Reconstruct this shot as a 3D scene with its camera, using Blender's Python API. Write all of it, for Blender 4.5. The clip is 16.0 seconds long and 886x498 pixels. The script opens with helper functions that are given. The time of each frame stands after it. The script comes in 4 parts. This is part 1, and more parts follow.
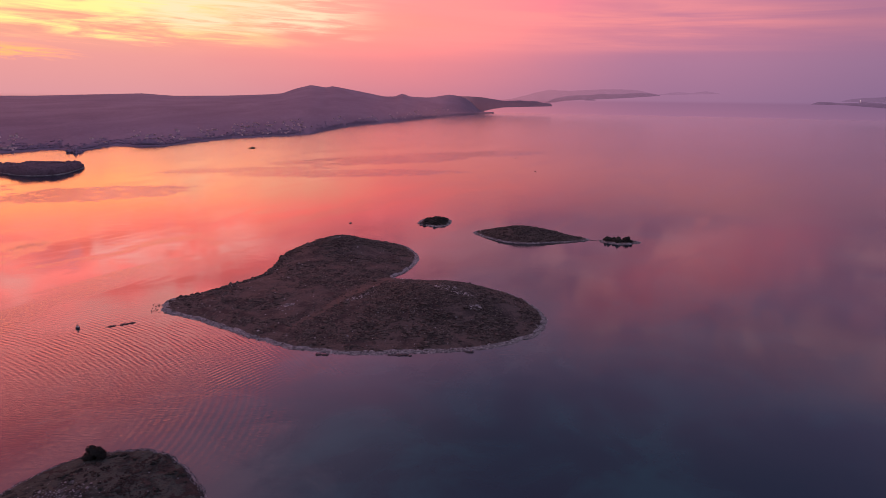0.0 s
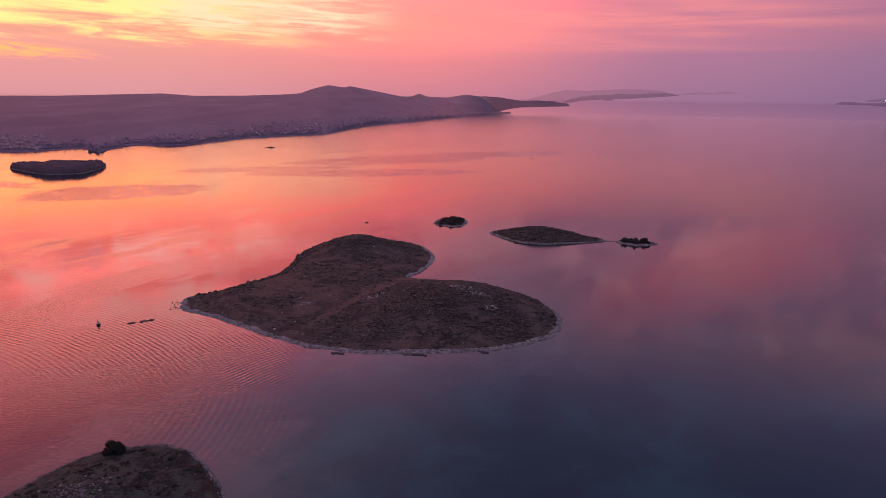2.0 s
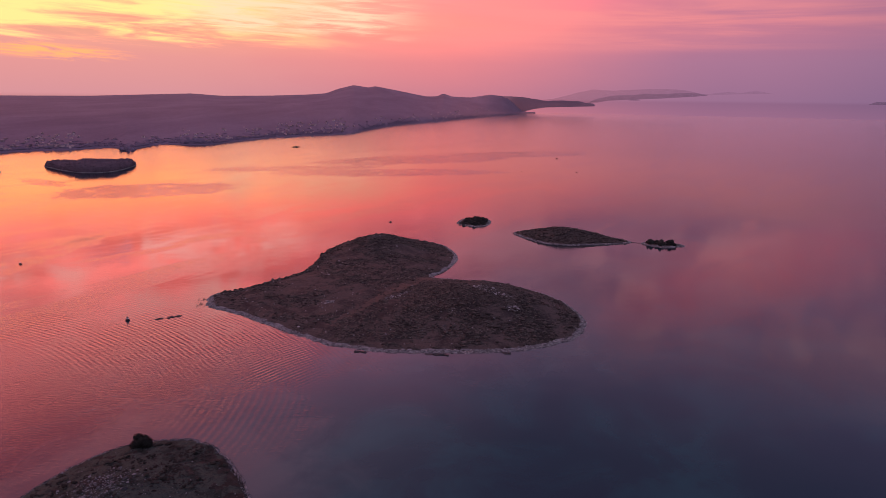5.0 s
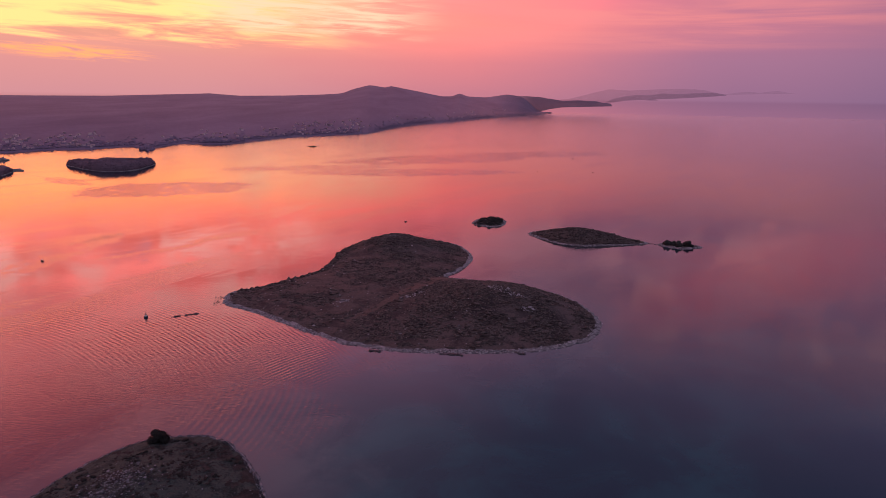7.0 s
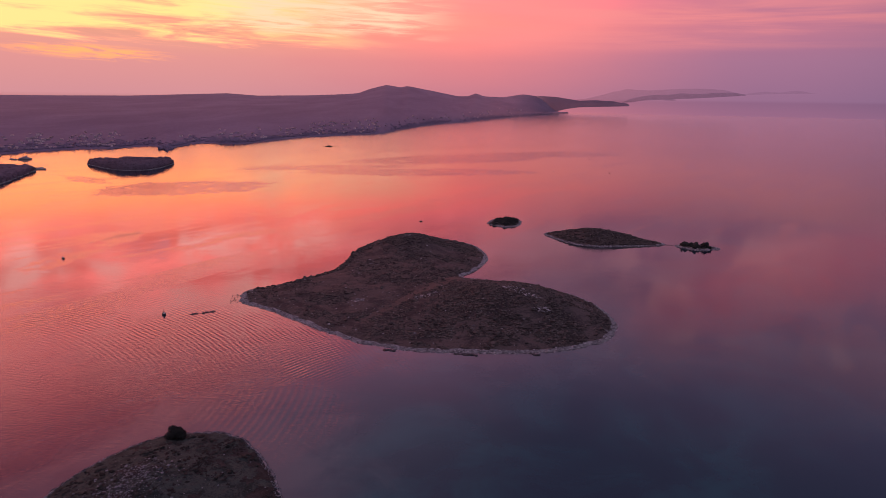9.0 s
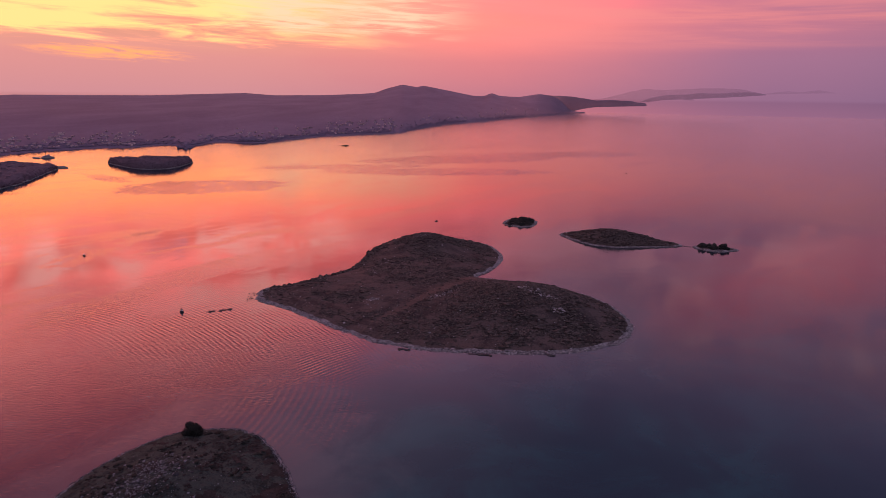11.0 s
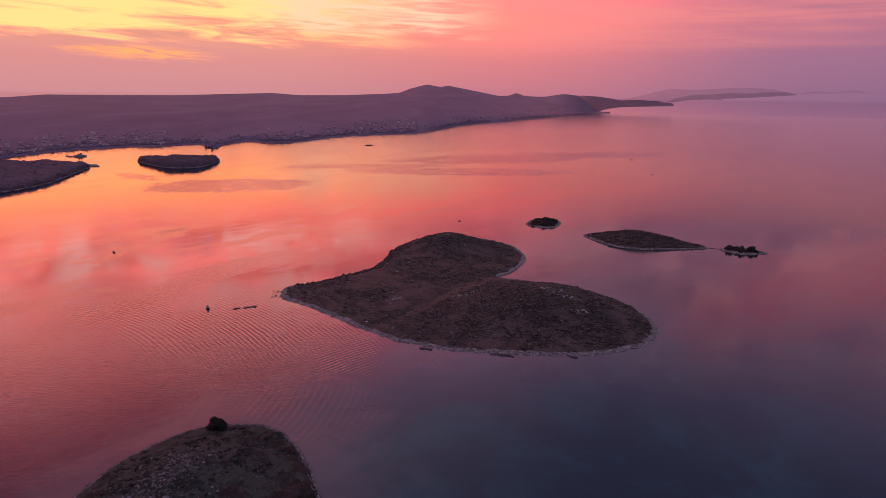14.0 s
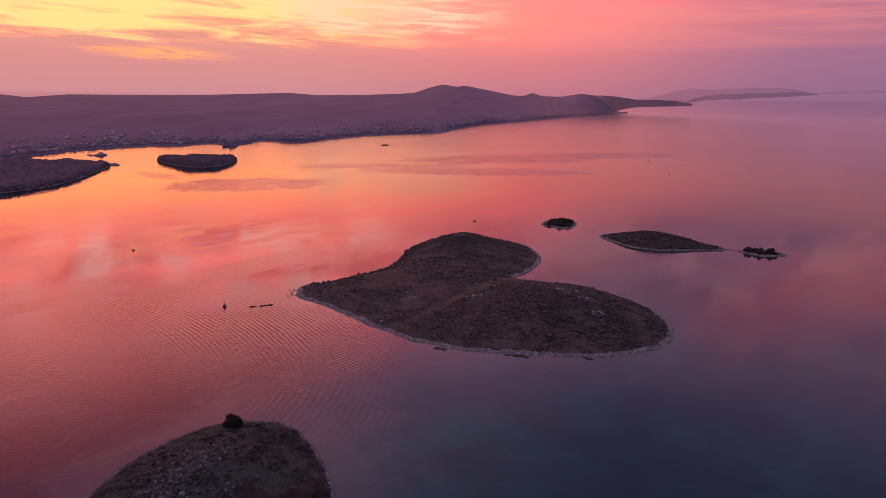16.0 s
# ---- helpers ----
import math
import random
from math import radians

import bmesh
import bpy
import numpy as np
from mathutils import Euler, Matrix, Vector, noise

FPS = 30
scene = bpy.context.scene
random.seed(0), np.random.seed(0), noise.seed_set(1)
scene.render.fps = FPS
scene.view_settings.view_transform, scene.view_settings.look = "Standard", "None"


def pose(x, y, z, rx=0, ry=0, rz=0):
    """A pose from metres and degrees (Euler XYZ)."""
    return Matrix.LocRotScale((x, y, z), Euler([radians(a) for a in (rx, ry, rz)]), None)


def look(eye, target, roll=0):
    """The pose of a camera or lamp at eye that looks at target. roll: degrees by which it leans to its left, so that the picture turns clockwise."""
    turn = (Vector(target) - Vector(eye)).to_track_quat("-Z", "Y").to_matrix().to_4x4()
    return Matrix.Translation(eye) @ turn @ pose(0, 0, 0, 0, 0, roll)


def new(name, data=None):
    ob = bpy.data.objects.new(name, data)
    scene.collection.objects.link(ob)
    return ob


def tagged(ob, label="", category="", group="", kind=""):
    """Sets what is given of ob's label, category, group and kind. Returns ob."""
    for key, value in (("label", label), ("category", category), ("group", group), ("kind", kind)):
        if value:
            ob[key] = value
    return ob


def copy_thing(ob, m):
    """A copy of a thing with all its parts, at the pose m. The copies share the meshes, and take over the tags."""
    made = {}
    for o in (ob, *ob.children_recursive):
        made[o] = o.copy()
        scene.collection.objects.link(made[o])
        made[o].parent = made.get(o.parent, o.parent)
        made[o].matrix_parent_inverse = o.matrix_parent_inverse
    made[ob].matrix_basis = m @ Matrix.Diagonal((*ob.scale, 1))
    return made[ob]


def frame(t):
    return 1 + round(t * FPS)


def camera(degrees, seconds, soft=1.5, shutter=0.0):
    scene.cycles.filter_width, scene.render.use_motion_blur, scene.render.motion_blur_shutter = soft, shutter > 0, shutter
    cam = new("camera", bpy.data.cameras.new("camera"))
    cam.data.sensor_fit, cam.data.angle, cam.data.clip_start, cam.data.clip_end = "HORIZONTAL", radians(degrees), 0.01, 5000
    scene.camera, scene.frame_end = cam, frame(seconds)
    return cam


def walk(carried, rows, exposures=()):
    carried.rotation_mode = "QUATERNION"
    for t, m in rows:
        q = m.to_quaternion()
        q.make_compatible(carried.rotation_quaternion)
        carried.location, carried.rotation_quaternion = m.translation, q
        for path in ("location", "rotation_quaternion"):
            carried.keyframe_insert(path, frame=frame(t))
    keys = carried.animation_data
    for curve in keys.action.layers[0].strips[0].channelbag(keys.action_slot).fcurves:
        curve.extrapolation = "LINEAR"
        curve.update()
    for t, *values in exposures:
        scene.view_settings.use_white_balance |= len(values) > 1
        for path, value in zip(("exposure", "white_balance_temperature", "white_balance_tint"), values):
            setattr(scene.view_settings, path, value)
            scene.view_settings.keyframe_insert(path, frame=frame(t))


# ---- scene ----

# A drone hangs still over a channel at dusk and turns slowly to its left.
EYE = 110.0
cam = camera(72.3, 16.0, 0.7)
TURNS = [  # seconds, yaw to the left, pitch
    (0.0, 0.516, -13.982), (1.0, 1.277, -13.991), (2.0, 2.057, -14.002), (3.0, 2.820, -14.009), (4.0, 3.576, -14.017),
    (5.25, 4.488, -14.036), (6.5, 5.402, -14.053), (7.25, 5.949, -14.060), (8.0, 6.492, -14.072), (9.0, 7.223, -14.086),
    (10.25, 8.150, -14.112), (11.5, 9.072, -14.136), (12.5, 9.800, -14.144), (13.5, 10.538, -14.160),
    (14.5, 11.273, -14.170), (15.25, 11.824, -14.184), (16.0, 12.383, -14.193),
]
LEAN = 0.70


def aim(yaw, pitch):
    a, p = radians(yaw), radians(pitch)
    ahead = Vector((-math.sin(a) * math.cos(p), math.cos(a) * math.cos(p), math.sin(p)))
    eye = Vector((0, 0, EYE))
    return look(eye, eye + 100 * ahead, LEAN)


walk(cam, [(t, aim(yaw, pitch)) for t, yaw, pitch in TURNS], [(0.0, 0.20, 6350, 10), (4.0, 0.13, 6350, 11), (8.0, 0.06, 6350, 12), (12.0, 0.0, 6400, 13), (16.0, -0.05, 6400, 14)])

# ---------------------------------------------------------------- world: the dusk sky


def node(tree, kind, **values):
    n = tree.nodes.new(kind)
    for key, value in values.items():
        if key in n.inputs:
            n.inputs[key].default_value = value
    return n


def sums(tree, op, a, b=None, c=None, clamp=False):
    """A Math node whose inputs are sockets or numbers."""
    n = tree.nodes.new("ShaderNodeMath")
    n.operation, n.use_clamp = op, clamp
    for i, v in enumerate((a, b, c)):
        if v is None:
            continue
        if isinstance(v, (int, float)):
            n.inputs[i].default_value = v
        else:
            tree.links.new(v, n.inputs[i])
    return n.outputs[0]


def span(tree, value, a, b, lo=0.0, hi=1.0):
    """A smooth step of a socket from a to b."""
    n = tree.nodes.new("ShaderNodeMapRange")
    n.interpolation_type = "SMOOTHSTEP"
    tree.links.new(value, n.inputs[0])
    for i, v in enumerate((a, b, lo, hi)):
        n.inputs[i + 1].default_value = v
    return n.outputs[0]


def blend(tree, fac, a, b, how="MIX"):
    n = tree.nodes.new("ShaderNodeMix")
    n.data_type, n.blend_type = "RGBA", how
    for sock, v in ((n.inputs[0], fac), (n.inputs[6], a), (n.inputs[7], b)):
        if isinstance(v, (int, float)):
            sock.default_value = v
        elif isinstance(v, tuple):
            sock.default_value = (*v, 1)
        else:
            tree.links.new(v, sock)
    return n.outputs[2]


def ramp(tree, fac, stops):
    n = tree.nodes.new("ShaderNodeValToRGB")
    el = n.color_ramp.elements
    while len(el) < len(stops):
        el.new(0.5)
    for e, (p, c) in zip(el, stops):
        e.position, e.color = p, (*c, 1) if isinstance(c, tuple) else (c, c, c, 1)
    tree.links.new(fac, n.inputs[0])
    return n.outputs[0]


def combine(tree, x, y, z=0.0):
    n = tree.nodes.new("ShaderNodeCombineXYZ")
    for sock, v in zip(n.inputs, (x, y, z)):
        if isinstance(v, (int, float)):
            sock.default_value = v
        else:
            tree.links.new(v, sock)
    return n.outputs[0]


def noise_of(tree, vector, scale, detail=4.0, rough=0.5, distort=0.0):
    n = node(tree, "ShaderNodeTexNoise", Scale=scale, Detail=detail, Roughness=rough, Distortion=distort)
    if vector is not None:
        tree.links.new(vector, n.inputs["Vector"])
    return n.outputs["Fac"]


SKY_LEFT = [  # elevation in degrees, radiance: the west, where the sun went down
    (0, (0.66, 0.285, 0.30)), (3, (0.78, 0.31, 0.28)), (5, (0.90, 0.38, 0.25)), (8, (1.75, 0.47, 0.28)), (10, (2.8, 0.58, 0.36)),
    (14, (3.0, 0.56, 0.45)), (20, (3.6, 0.76, 0.70)), (25, (1.9, 0.38, 0.46)), (30, (1.05, 0.27, 0.40)), (38, (0.8, 0.34, 0.52)),
]
SKY_MID = [
    (0, (0.56, 0.205, 0.255)), (3, (0.78, 0.235, 0.247)), (6, (1.26, 0.31, 0.242)), (8, (1.62, 0.31, 0.262)), (10, (2.0, 0.30, 0.29)),
    (15.5, (1.82, 0.32, 0.38)), (21, (1.5, 0.42, 0.65)), (26.5, (0.98, 0.52, 0.83)), (31, (0.62, 0.50, 0.77)), (38, (0.48, 0.45, 0.73)),
]
SKY_RIGHT = [
    (0, (0.31, 0.152, 0.255)), (3, (0.38, 0.172, 0.272)), (6, (0.47, 0.176, 0.266)), (8, (0.39, 0.163, 0.276)), (11.6, (0.48, 0.187, 0.295)),
    (14.5, (0.58, 0.226, 0.355)), (20, (0.52, 0.28, 0.46)), (25, (0.38, 0.28, 0.50)), (31, (0.23, 0.25, 0.45)), (38, (0.23, 0.24, 0.45)),
]
SKY_BACK = (0.36, 0.30, 0.46)
HDR = 5.0

world = bpy.data.worlds.new("dusk_sky")
scene.world = world
world.use_nodes = True
wt = world.node_tree
wt.nodes.clear()
coord = wt.nodes.new("ShaderNodeTexCoord").outputs["Generated"]
axes = wt.nodes.new("ShaderNodeSeparateXYZ")
wt.links.new(coord, axes.inputs[0])
wx, wy, wz = axes.outputs
up = sums(wt, "MULTIPLY", sums(wt, "ARCSINE", wz), 57.2958)
az = sums(wt, "MULTIPLY", sums(wt, "ARCTAN2", wx, wy), 57.2958)
rise = sums(wt, "MAXIMUM", up, sums(wt, "MULTIPLY", up, -2.0))
# cirrus bands lie nearly level and lean a little
lean = sums(wt, "MULTIPLY_ADD", az, 0.035, rise)
streak = noise_of(wt, combine(wt, sums(wt, "MULTIPLY", az, 0.11), sums(wt, "MULTIPLY", lean, 0.85)), 1.0, 7.0, 0.58, 0.7)
wisps = noise_of(wt, combine(wt, sums(wt, "MULTIPLY", az, 0.11), sums(wt, "MULTIPLY", lean, 0.32), 7.3), 1.0, 5.0, 0.55, 0.9)
wander = sums(wt, "MULTIPLY", sums(wt, "SUBTRACT", wisps, 0.5), span(wt, az, -8, 12, 5.0, 1.6))
height = sums(wt, "ADD", rise, sums(wt, "MULTIPLY", wander, span(wt, rise, 4, 12)))
fac = sums(wt, "DIVIDE", height, 40.0, clamp=True)


def column(stops):
    return ramp(wt, fac, [(e / 40, tuple(v / HDR for v in c)) for e, c in stops])


left, mid, right = column(SKY_LEFT), column(SKY_MID), column(SKY_RIGHT)
west = sums(wt, "ADD", sums(wt, "MULTIPLY_ADD", span(wt, rise, 18, 30), 10.0, az), sums(wt, "MULTIPLY", wander, 1.5))
east = sums(wt, "ADD", west, sums(wt, "MULTIPLY", sums(wt, "MULTIPLY", span(wt, rise, 8, 13), span(wt, rise, 18, 30, 1, 0.2)), 13.0))
front = blend(wt, span(wt, west, -30, -2), left, mid)
front = blend(wt, span(wt, east, -7, 21), front, right)
bands = sums(wt, "MULTIPLY_ADD", sums(wt, "SUBTRACT", streak, 0.5), sums(wt, "MULTIPLY", span(wt, rise, 2.5, 7), span(wt, az, -24, 2, 0.80, 0.12)), 1.0)
front = blend(wt, 1.0, front, combine(wt, bands, bands, bands), "MULTIPLY")
fine = noise_of(wt, combine(wt, sums(wt, "MULTIPLY", az, 0.15), sums(wt, "MULTIPLY", lean, 1.9), 2.2), 1.0, 6.0, 0.56, 0.9)
rosy = sums(wt, "MULTIPLY", sums(wt, "MULTIPLY", span(wt, rise, 3.6, 5.2), span(wt, rise, 8.5, 11, 1, 0)), sums(wt, "MULTIPLY", span(wt, az, -10, 0), span(wt, az, 22, 34, 1, 0.35)))
veil = noise_of(wt, combine(wt, sums(wt, "MULTIPLY", az, 0.045), sums(wt, "MULTIPLY", lean, 0.75), 9.1), 1.0, 6.0, 0.55, 0.4)
rosy = sums(wt, "MULTIPLY", rosy, span(wt, veil, 0.34, 0.66, 0.12, 0.72))
front = blend(wt, rosy, front, (0.94 / HDR, 0.29 / HDR, 0.27 / HDR))
cool = span(wt, az, 20, 37)
front = blend(wt, cool, front, blend(wt, 1.0, front, (0.74, 0.86, 0.92), "MULTIPLY"))
# lit undersides of the cloud in the west
gold_az = sums(wt, "MULTIPLY", span(wt, az, -78, -50), span(wt, az, -27, -10, 1, 0))
ragged_foot = sums(wt, "ADD", rise, sums(wt, "ADD", sums(wt, "MULTIPLY", sums(wt, "SUBTRACT", fine, 0.5), 1.8), sums(wt, "MULTIPLY", sums(wt, "SUBTRACT", streak, 0.5), 1.4)))
gold_up = sums(wt, "MULTIPLY", span(wt, ragged_foot, 3.9, 4.9), span(wt, rise, 8.0, 10.4, 1, 0))
low_u = sums(wt, "DIVIDE", sums(wt, "ADD", az, 36.5), 7.5)
low_v = sums(wt, "DIVIDE", sums(wt, "SUBTRACT", lean, 1.85), 0.80)
low_bank = span(wt, sums(wt, "ADD", sums(wt, "MULTIPLY", low_u, low_u), sums(wt, "MULTIPLY", low_v, low_v)), 0.0, 1.0, 0.9, 0)
gold = sums(wt, "MULTIPLY", sums(wt, "MULTIPLY", gold_az, gold_up), span(wt, sums(wt, "MULTIPLY_ADD", span(wt, rise, 5.4, 7.6), 0.15, sums(wt, "MULTIPLY_ADD", span(wt, az, -33, -43), 0.09, sums(wt, "MULTIPLY_ADD", sums(wt, "SUBTRACT", fine, 0.5), 0.45, streak))), 0.35, 0.66))
gold = sums(wt, "MULTIPLY", gold, span(wt, up, 0.0, 0.5, 0, 0.88))
front = blend(wt, gold, front, (3.1 / HDR, 0.88 / HDR, 0.29 / HDR))
wick = noise_of(wt, combine(wt, sums(wt, "MULTIPLY", az, 0.26), sums(wt, "MULTIPLY", lean, 2.6), 4.4), 1.0, 7.0, 0.66, 1.0)
ember = sums(wt, "MULTIPLY", sums(wt, "MULTIPLY", low_bank, span(wt, up, 0.0, 0.5)), span(wt, sums(wt, "ADD", wick, sums(wt, "MULTIPLY", low_bank, 0.14)), 0.46, 0.76))
front = blend(wt, ember, front, (1.35 / HDR, 0.50 / HDR, 0.16 / HDR))
# cream wisps where the gold runs out
cream = sums(wt, "MULTIPLY", sums(wt, "MULTIPLY", span(wt, az, -31, -22), span(wt, az, -13, -5, 1, 0)), sums(wt, "MULTIPLY", span(wt, ragged_foot, 4.9, 6.0), span(wt, rise, 8.5, 10, 1, 0)))
front = blend(wt, sums(wt, "MULTIPLY", cream, span(wt, fine, 0.36, 0.62, 0.1, 0.9)), front, (1.45 / HDR, 0.72 / HDR, 0.46 / HDR))
# the glow dies away overhead and towards the south-west
dim = sums(wt, "MULTIPLY", span(wt, az, -50, -66), span(wt, rise, 16, 27))
front = blend(wt, dim, front, (0.80 / HDR, 0.31 / HDR, 0.44 / HDR))
# broad broken cloud higher up, out of view but for its mirror image
heap = noise_of(wt, combine(wt, sums(wt, "MULTIPLY", az, 0.10), sums(wt, "MULTIPLY", sums(wt, "MULTIPLY_ADD", az, 0.12, rise), 0.33), 3.1), 1.0, 8.0, 0.62, 0.7)
broken = sums(wt, "MULTIPLY_ADD", sums(wt, "SUBTRACT", span(wt, heap, 0.40, 0.60), 0.5), sums(wt, "MULTIPLY", sums(wt, "MULTIPLY", span(wt, rise, 9, 13), span(wt, rise, 20, 28, 1, 0)), span(wt, az, -10, 6, 0.5, 0.10)), 1.0)
front = blend(wt, 1.0, front, combine(wt, sums(wt, "MULTIPLY_ADD", broken, 0.7, 0.3), broken, broken), "MULTIPLY")
# one rosy bank in the north-east
rose_u = sums(wt, "DIVIDE", sums(wt, "SUBTRACT", az, 22.0), 12.0)
rose_v = sums(wt, "DIVIDE", sums(wt, "MULTIPLY_ADD", sums(wt, "SUBTRACT", az, 22.0), 0.4, sums(wt, "SUBTRACT", height, 15.0)), 3.8)
rose = span(wt, sums(wt, "ADD", sums(wt, "MULTIPLY", rose_u, rose_u), sums(wt, "MULTIPLY", rose_v, rose_v)), 0.0, 1.3, 0.5, 0)
front = blend(wt, rose, front, (1.12 / HDR, 0.23 / HDR, 0.31 / HDR))
# ragged paler cloud in slanting rows
row_u = sums(wt, "MULTIPLY_ADD", rise, -0.2, az)
row_v = sums(wt, "MULTIPLY_ADD", az, 0.2, rise)
rows = noise_of(wt, combine(wt, sums(wt, "MULTIPLY", row_u, 0.13), sums(wt, "MULTIPLY", row_v, 0.26), 5.7), 1.0, 9.0, 0.60, 0.6)
row_zone = sums(wt, "MULTIPLY", sums(wt, "MULTIPLY", span(wt, rise, 9, 12.5), span(wt, rise, 20, 25, 1, 0)), span(wt, az, -24, -12, 1, 0.15))
front = blend(wt, sums(wt, "MULTIPLY", row_zone, span(wt, rows, 0.47, 0.60, 0, 0.80)), front, (2.7 / HDR, 1.10 / HDR, 0.94 / HDR))
front = blend(wt, sums(wt, "MULTIPLY", row_zone, span(wt, rows, 0.39, 0.45, 0.62, 0)), front, (1.9 / HDR, 0.58 / HDR, 0.62 / HDR))
back = tuple(v / HDR for v in SKY_BACK)
away = sums(wt, "ABSOLUTE", sums(wt, "ADD", az, 12.0))
sky = blend(wt, span(wt, away, 55, 110), front, back)
sky = blend(wt, span(wt, rise, 36, 60), sky, back)
# below the horizon lies the far end of the channel in haze
sky = blend(wt, span(wt, up, -0.25, 0.05, 1, 0), sky, blend(wt, 1.0, sky, (0.86, 0.83, 0.86), "MULTIPLY"))
bg = wt.nodes.new("ShaderNodeBackground")
bg.inputs[1].default_value = HDR
out = wt.nodes.new("ShaderNodeOutputWorld")
wt.links.new(sky, bg.inputs[0])
wt.links.new(bg.outputs[0], out.inputs[0])

# ---------------------------------------------------------------- materials


def material(name):
    m = bpy.data.materials.new(name)
    m.use_nodes = True
    t = m.node_tree
    t.nodes.clear()
    return m, t


def finish(t, shader):
    o = t.nodes.new("ShaderNodeOutputMaterial")
    t.links.new(shader, o.inputs[0])


def place(t):
    return t.nodes.new("ShaderNodeNewGeometry").outputs["Position"]


def bump_of(t, height, strength, distance):
    b = node(t, "ShaderNodeBump", Strength=strength, Distance=distance)
    t.links.new(height, b.inputs["Height"])
    return b.outputs[0]


def rough_stuff(name, colours, scale, fine, roughness=0.9, bump=0.3, distance=0.3, island=0.0, spec=0.08, each=0.0, haze=0.0):
    """Matt natural surface: colours run along a coarse noise, a fine noise roughens it, pieces differ by island."""
    m, t = material(name)
    p = place(t)
    coarse = noise_of(t, p, scale, 6, 0.6, 0.4)
    small = noise_of(t, p, fine, 4, 0.65)
    value = sums(t, "ADD", coarse, sums(t, "MULTIPLY", sums(t, "SUBTRACT", small, 0.5), 0.55))
    if island:
        rnd = t.nodes.new("ShaderNodeNewGeometry").outputs["Random Per Island"]
        value = sums(t, "ADD", value, sums(t, "MULTIPLY", sums(t, "SUBTRACT", rnd, 0.5), island))
    if each:
        rnd = t.nodes.new("ShaderNodeObjectInfo").outputs["Random"]
        value = sums(t, "ADD", value, sums(t, "MULTIPLY", sums(t, "SUBTRACT", rnd, 0.5), each))
    n = len(colours)
    col = ramp(t, value, [(0.28 + 0.44 * i / (n - 1), c) for i, c in enumerate(colours)])
    b = node(t, "ShaderNodeBsdfPrincipled", Roughness=roughness)
    b.inputs["Specular IOR Level"].default_value = spec
    t.links.new(col, b.inputs["Base Color"])
    normal = bump_of(t, small, bump, distance)
    t.links.new(normal, b.inputs["Normal"])
    shader = b.outputs[0]
    if haze:  # evening haze imitated by a transparent share of the surface
        mix = t.nodes.new("ShaderNodeMixShader")
        mix.inputs[0].default_value = haze
        t.links.new(shader, mix.inputs[1]), t.links.new(t.nodes.new("ShaderNodeBsdfTransparent").outputs[0], mix.inputs[2])
        shader = mix.outputs[0]
    finish(t, shader)
    return m


HEATH = rough_stuff("dry_heath", [(0.031, 0.026, 0.025), (0.055, 0.045, 0.042), (0.096, 0.075, 0.067), (0.060, 0.048, 0.045)], 0.09, 0.9, bump=0.6)
GRASSLAND = rough_stuff("sparse_grass", [(0.013, 0.018, 0.016), (0.026, 0.035, 0.031), (0.052, 0.064, 0.055), (0.020, 0.026, 0.023)], 0.16, 1.6, bump=0.6)
BROWN_HEATH = rough_stuff("brown_tussocks", [(0.016, 0.0155, 0.0145), (0.029, 0.027, 0.025), (0.048, 0.044, 0.040)], 0.25, 1.8, bump=0.6)
PATH = rough_stuff("bare_reddish_soil", [(0.046, 0.036, 0.033), (0.112, 0.080, 0.068), (0.070, 0.052, 0.046)], 0.35, 2.0)
LIMESTONE = rough_stuff("pale_limestone", [(0.105, 0.097, 0.097), (0.225, 0.208, 0.206), (0.355, 0.332, 0.324)], 0.5, 3.0, island=0.5)
WEATHERED = rough_stuff("weathered_limestone", [(0.035, 0.037, 0.040), (0.085, 0.089, 0.095), (0.17, 0.176, 0.185)], 0.5, 3.0, island=0.6)
DARK_SCRUB = rough_stuff("dark_scrub_leaves", [(0.015, 0.017, 0.015), (0.025, 0.027, 0.023), (0.040, 0.042, 0.035)], 0.15, 2.5, island=0.5, bump=0.8)
HOLM = rough_stuff("holm_oak_leaves", [(0.037, 0.033, 0.030), (0.062, 0.054, 0.048), (0.102, 0.087, 0.076)], 0.15, 2.5, island=0.5, bump=0.8)
SCRUB = rough_stuff("scrub_leaves", [(0.036, 0.031, 0.028), (0.070, 0.059, 0.052), (0.126, 0.105, 0.091)], 0.15, 2.5, island=0.5, bump=0.8)
WET_ROCK = rough_stuff("wet_dark_rock", [(0.018, 0.017, 0.018), (0.036, 0.033, 0.034)], 1.0, 6.0, roughness=0.6, spec=0.3)
BARK = rough_stuff("bark", [(0.05, 0.035, 0.025), (0.10, 0.075, 0.055)], 1.0, 9.0)


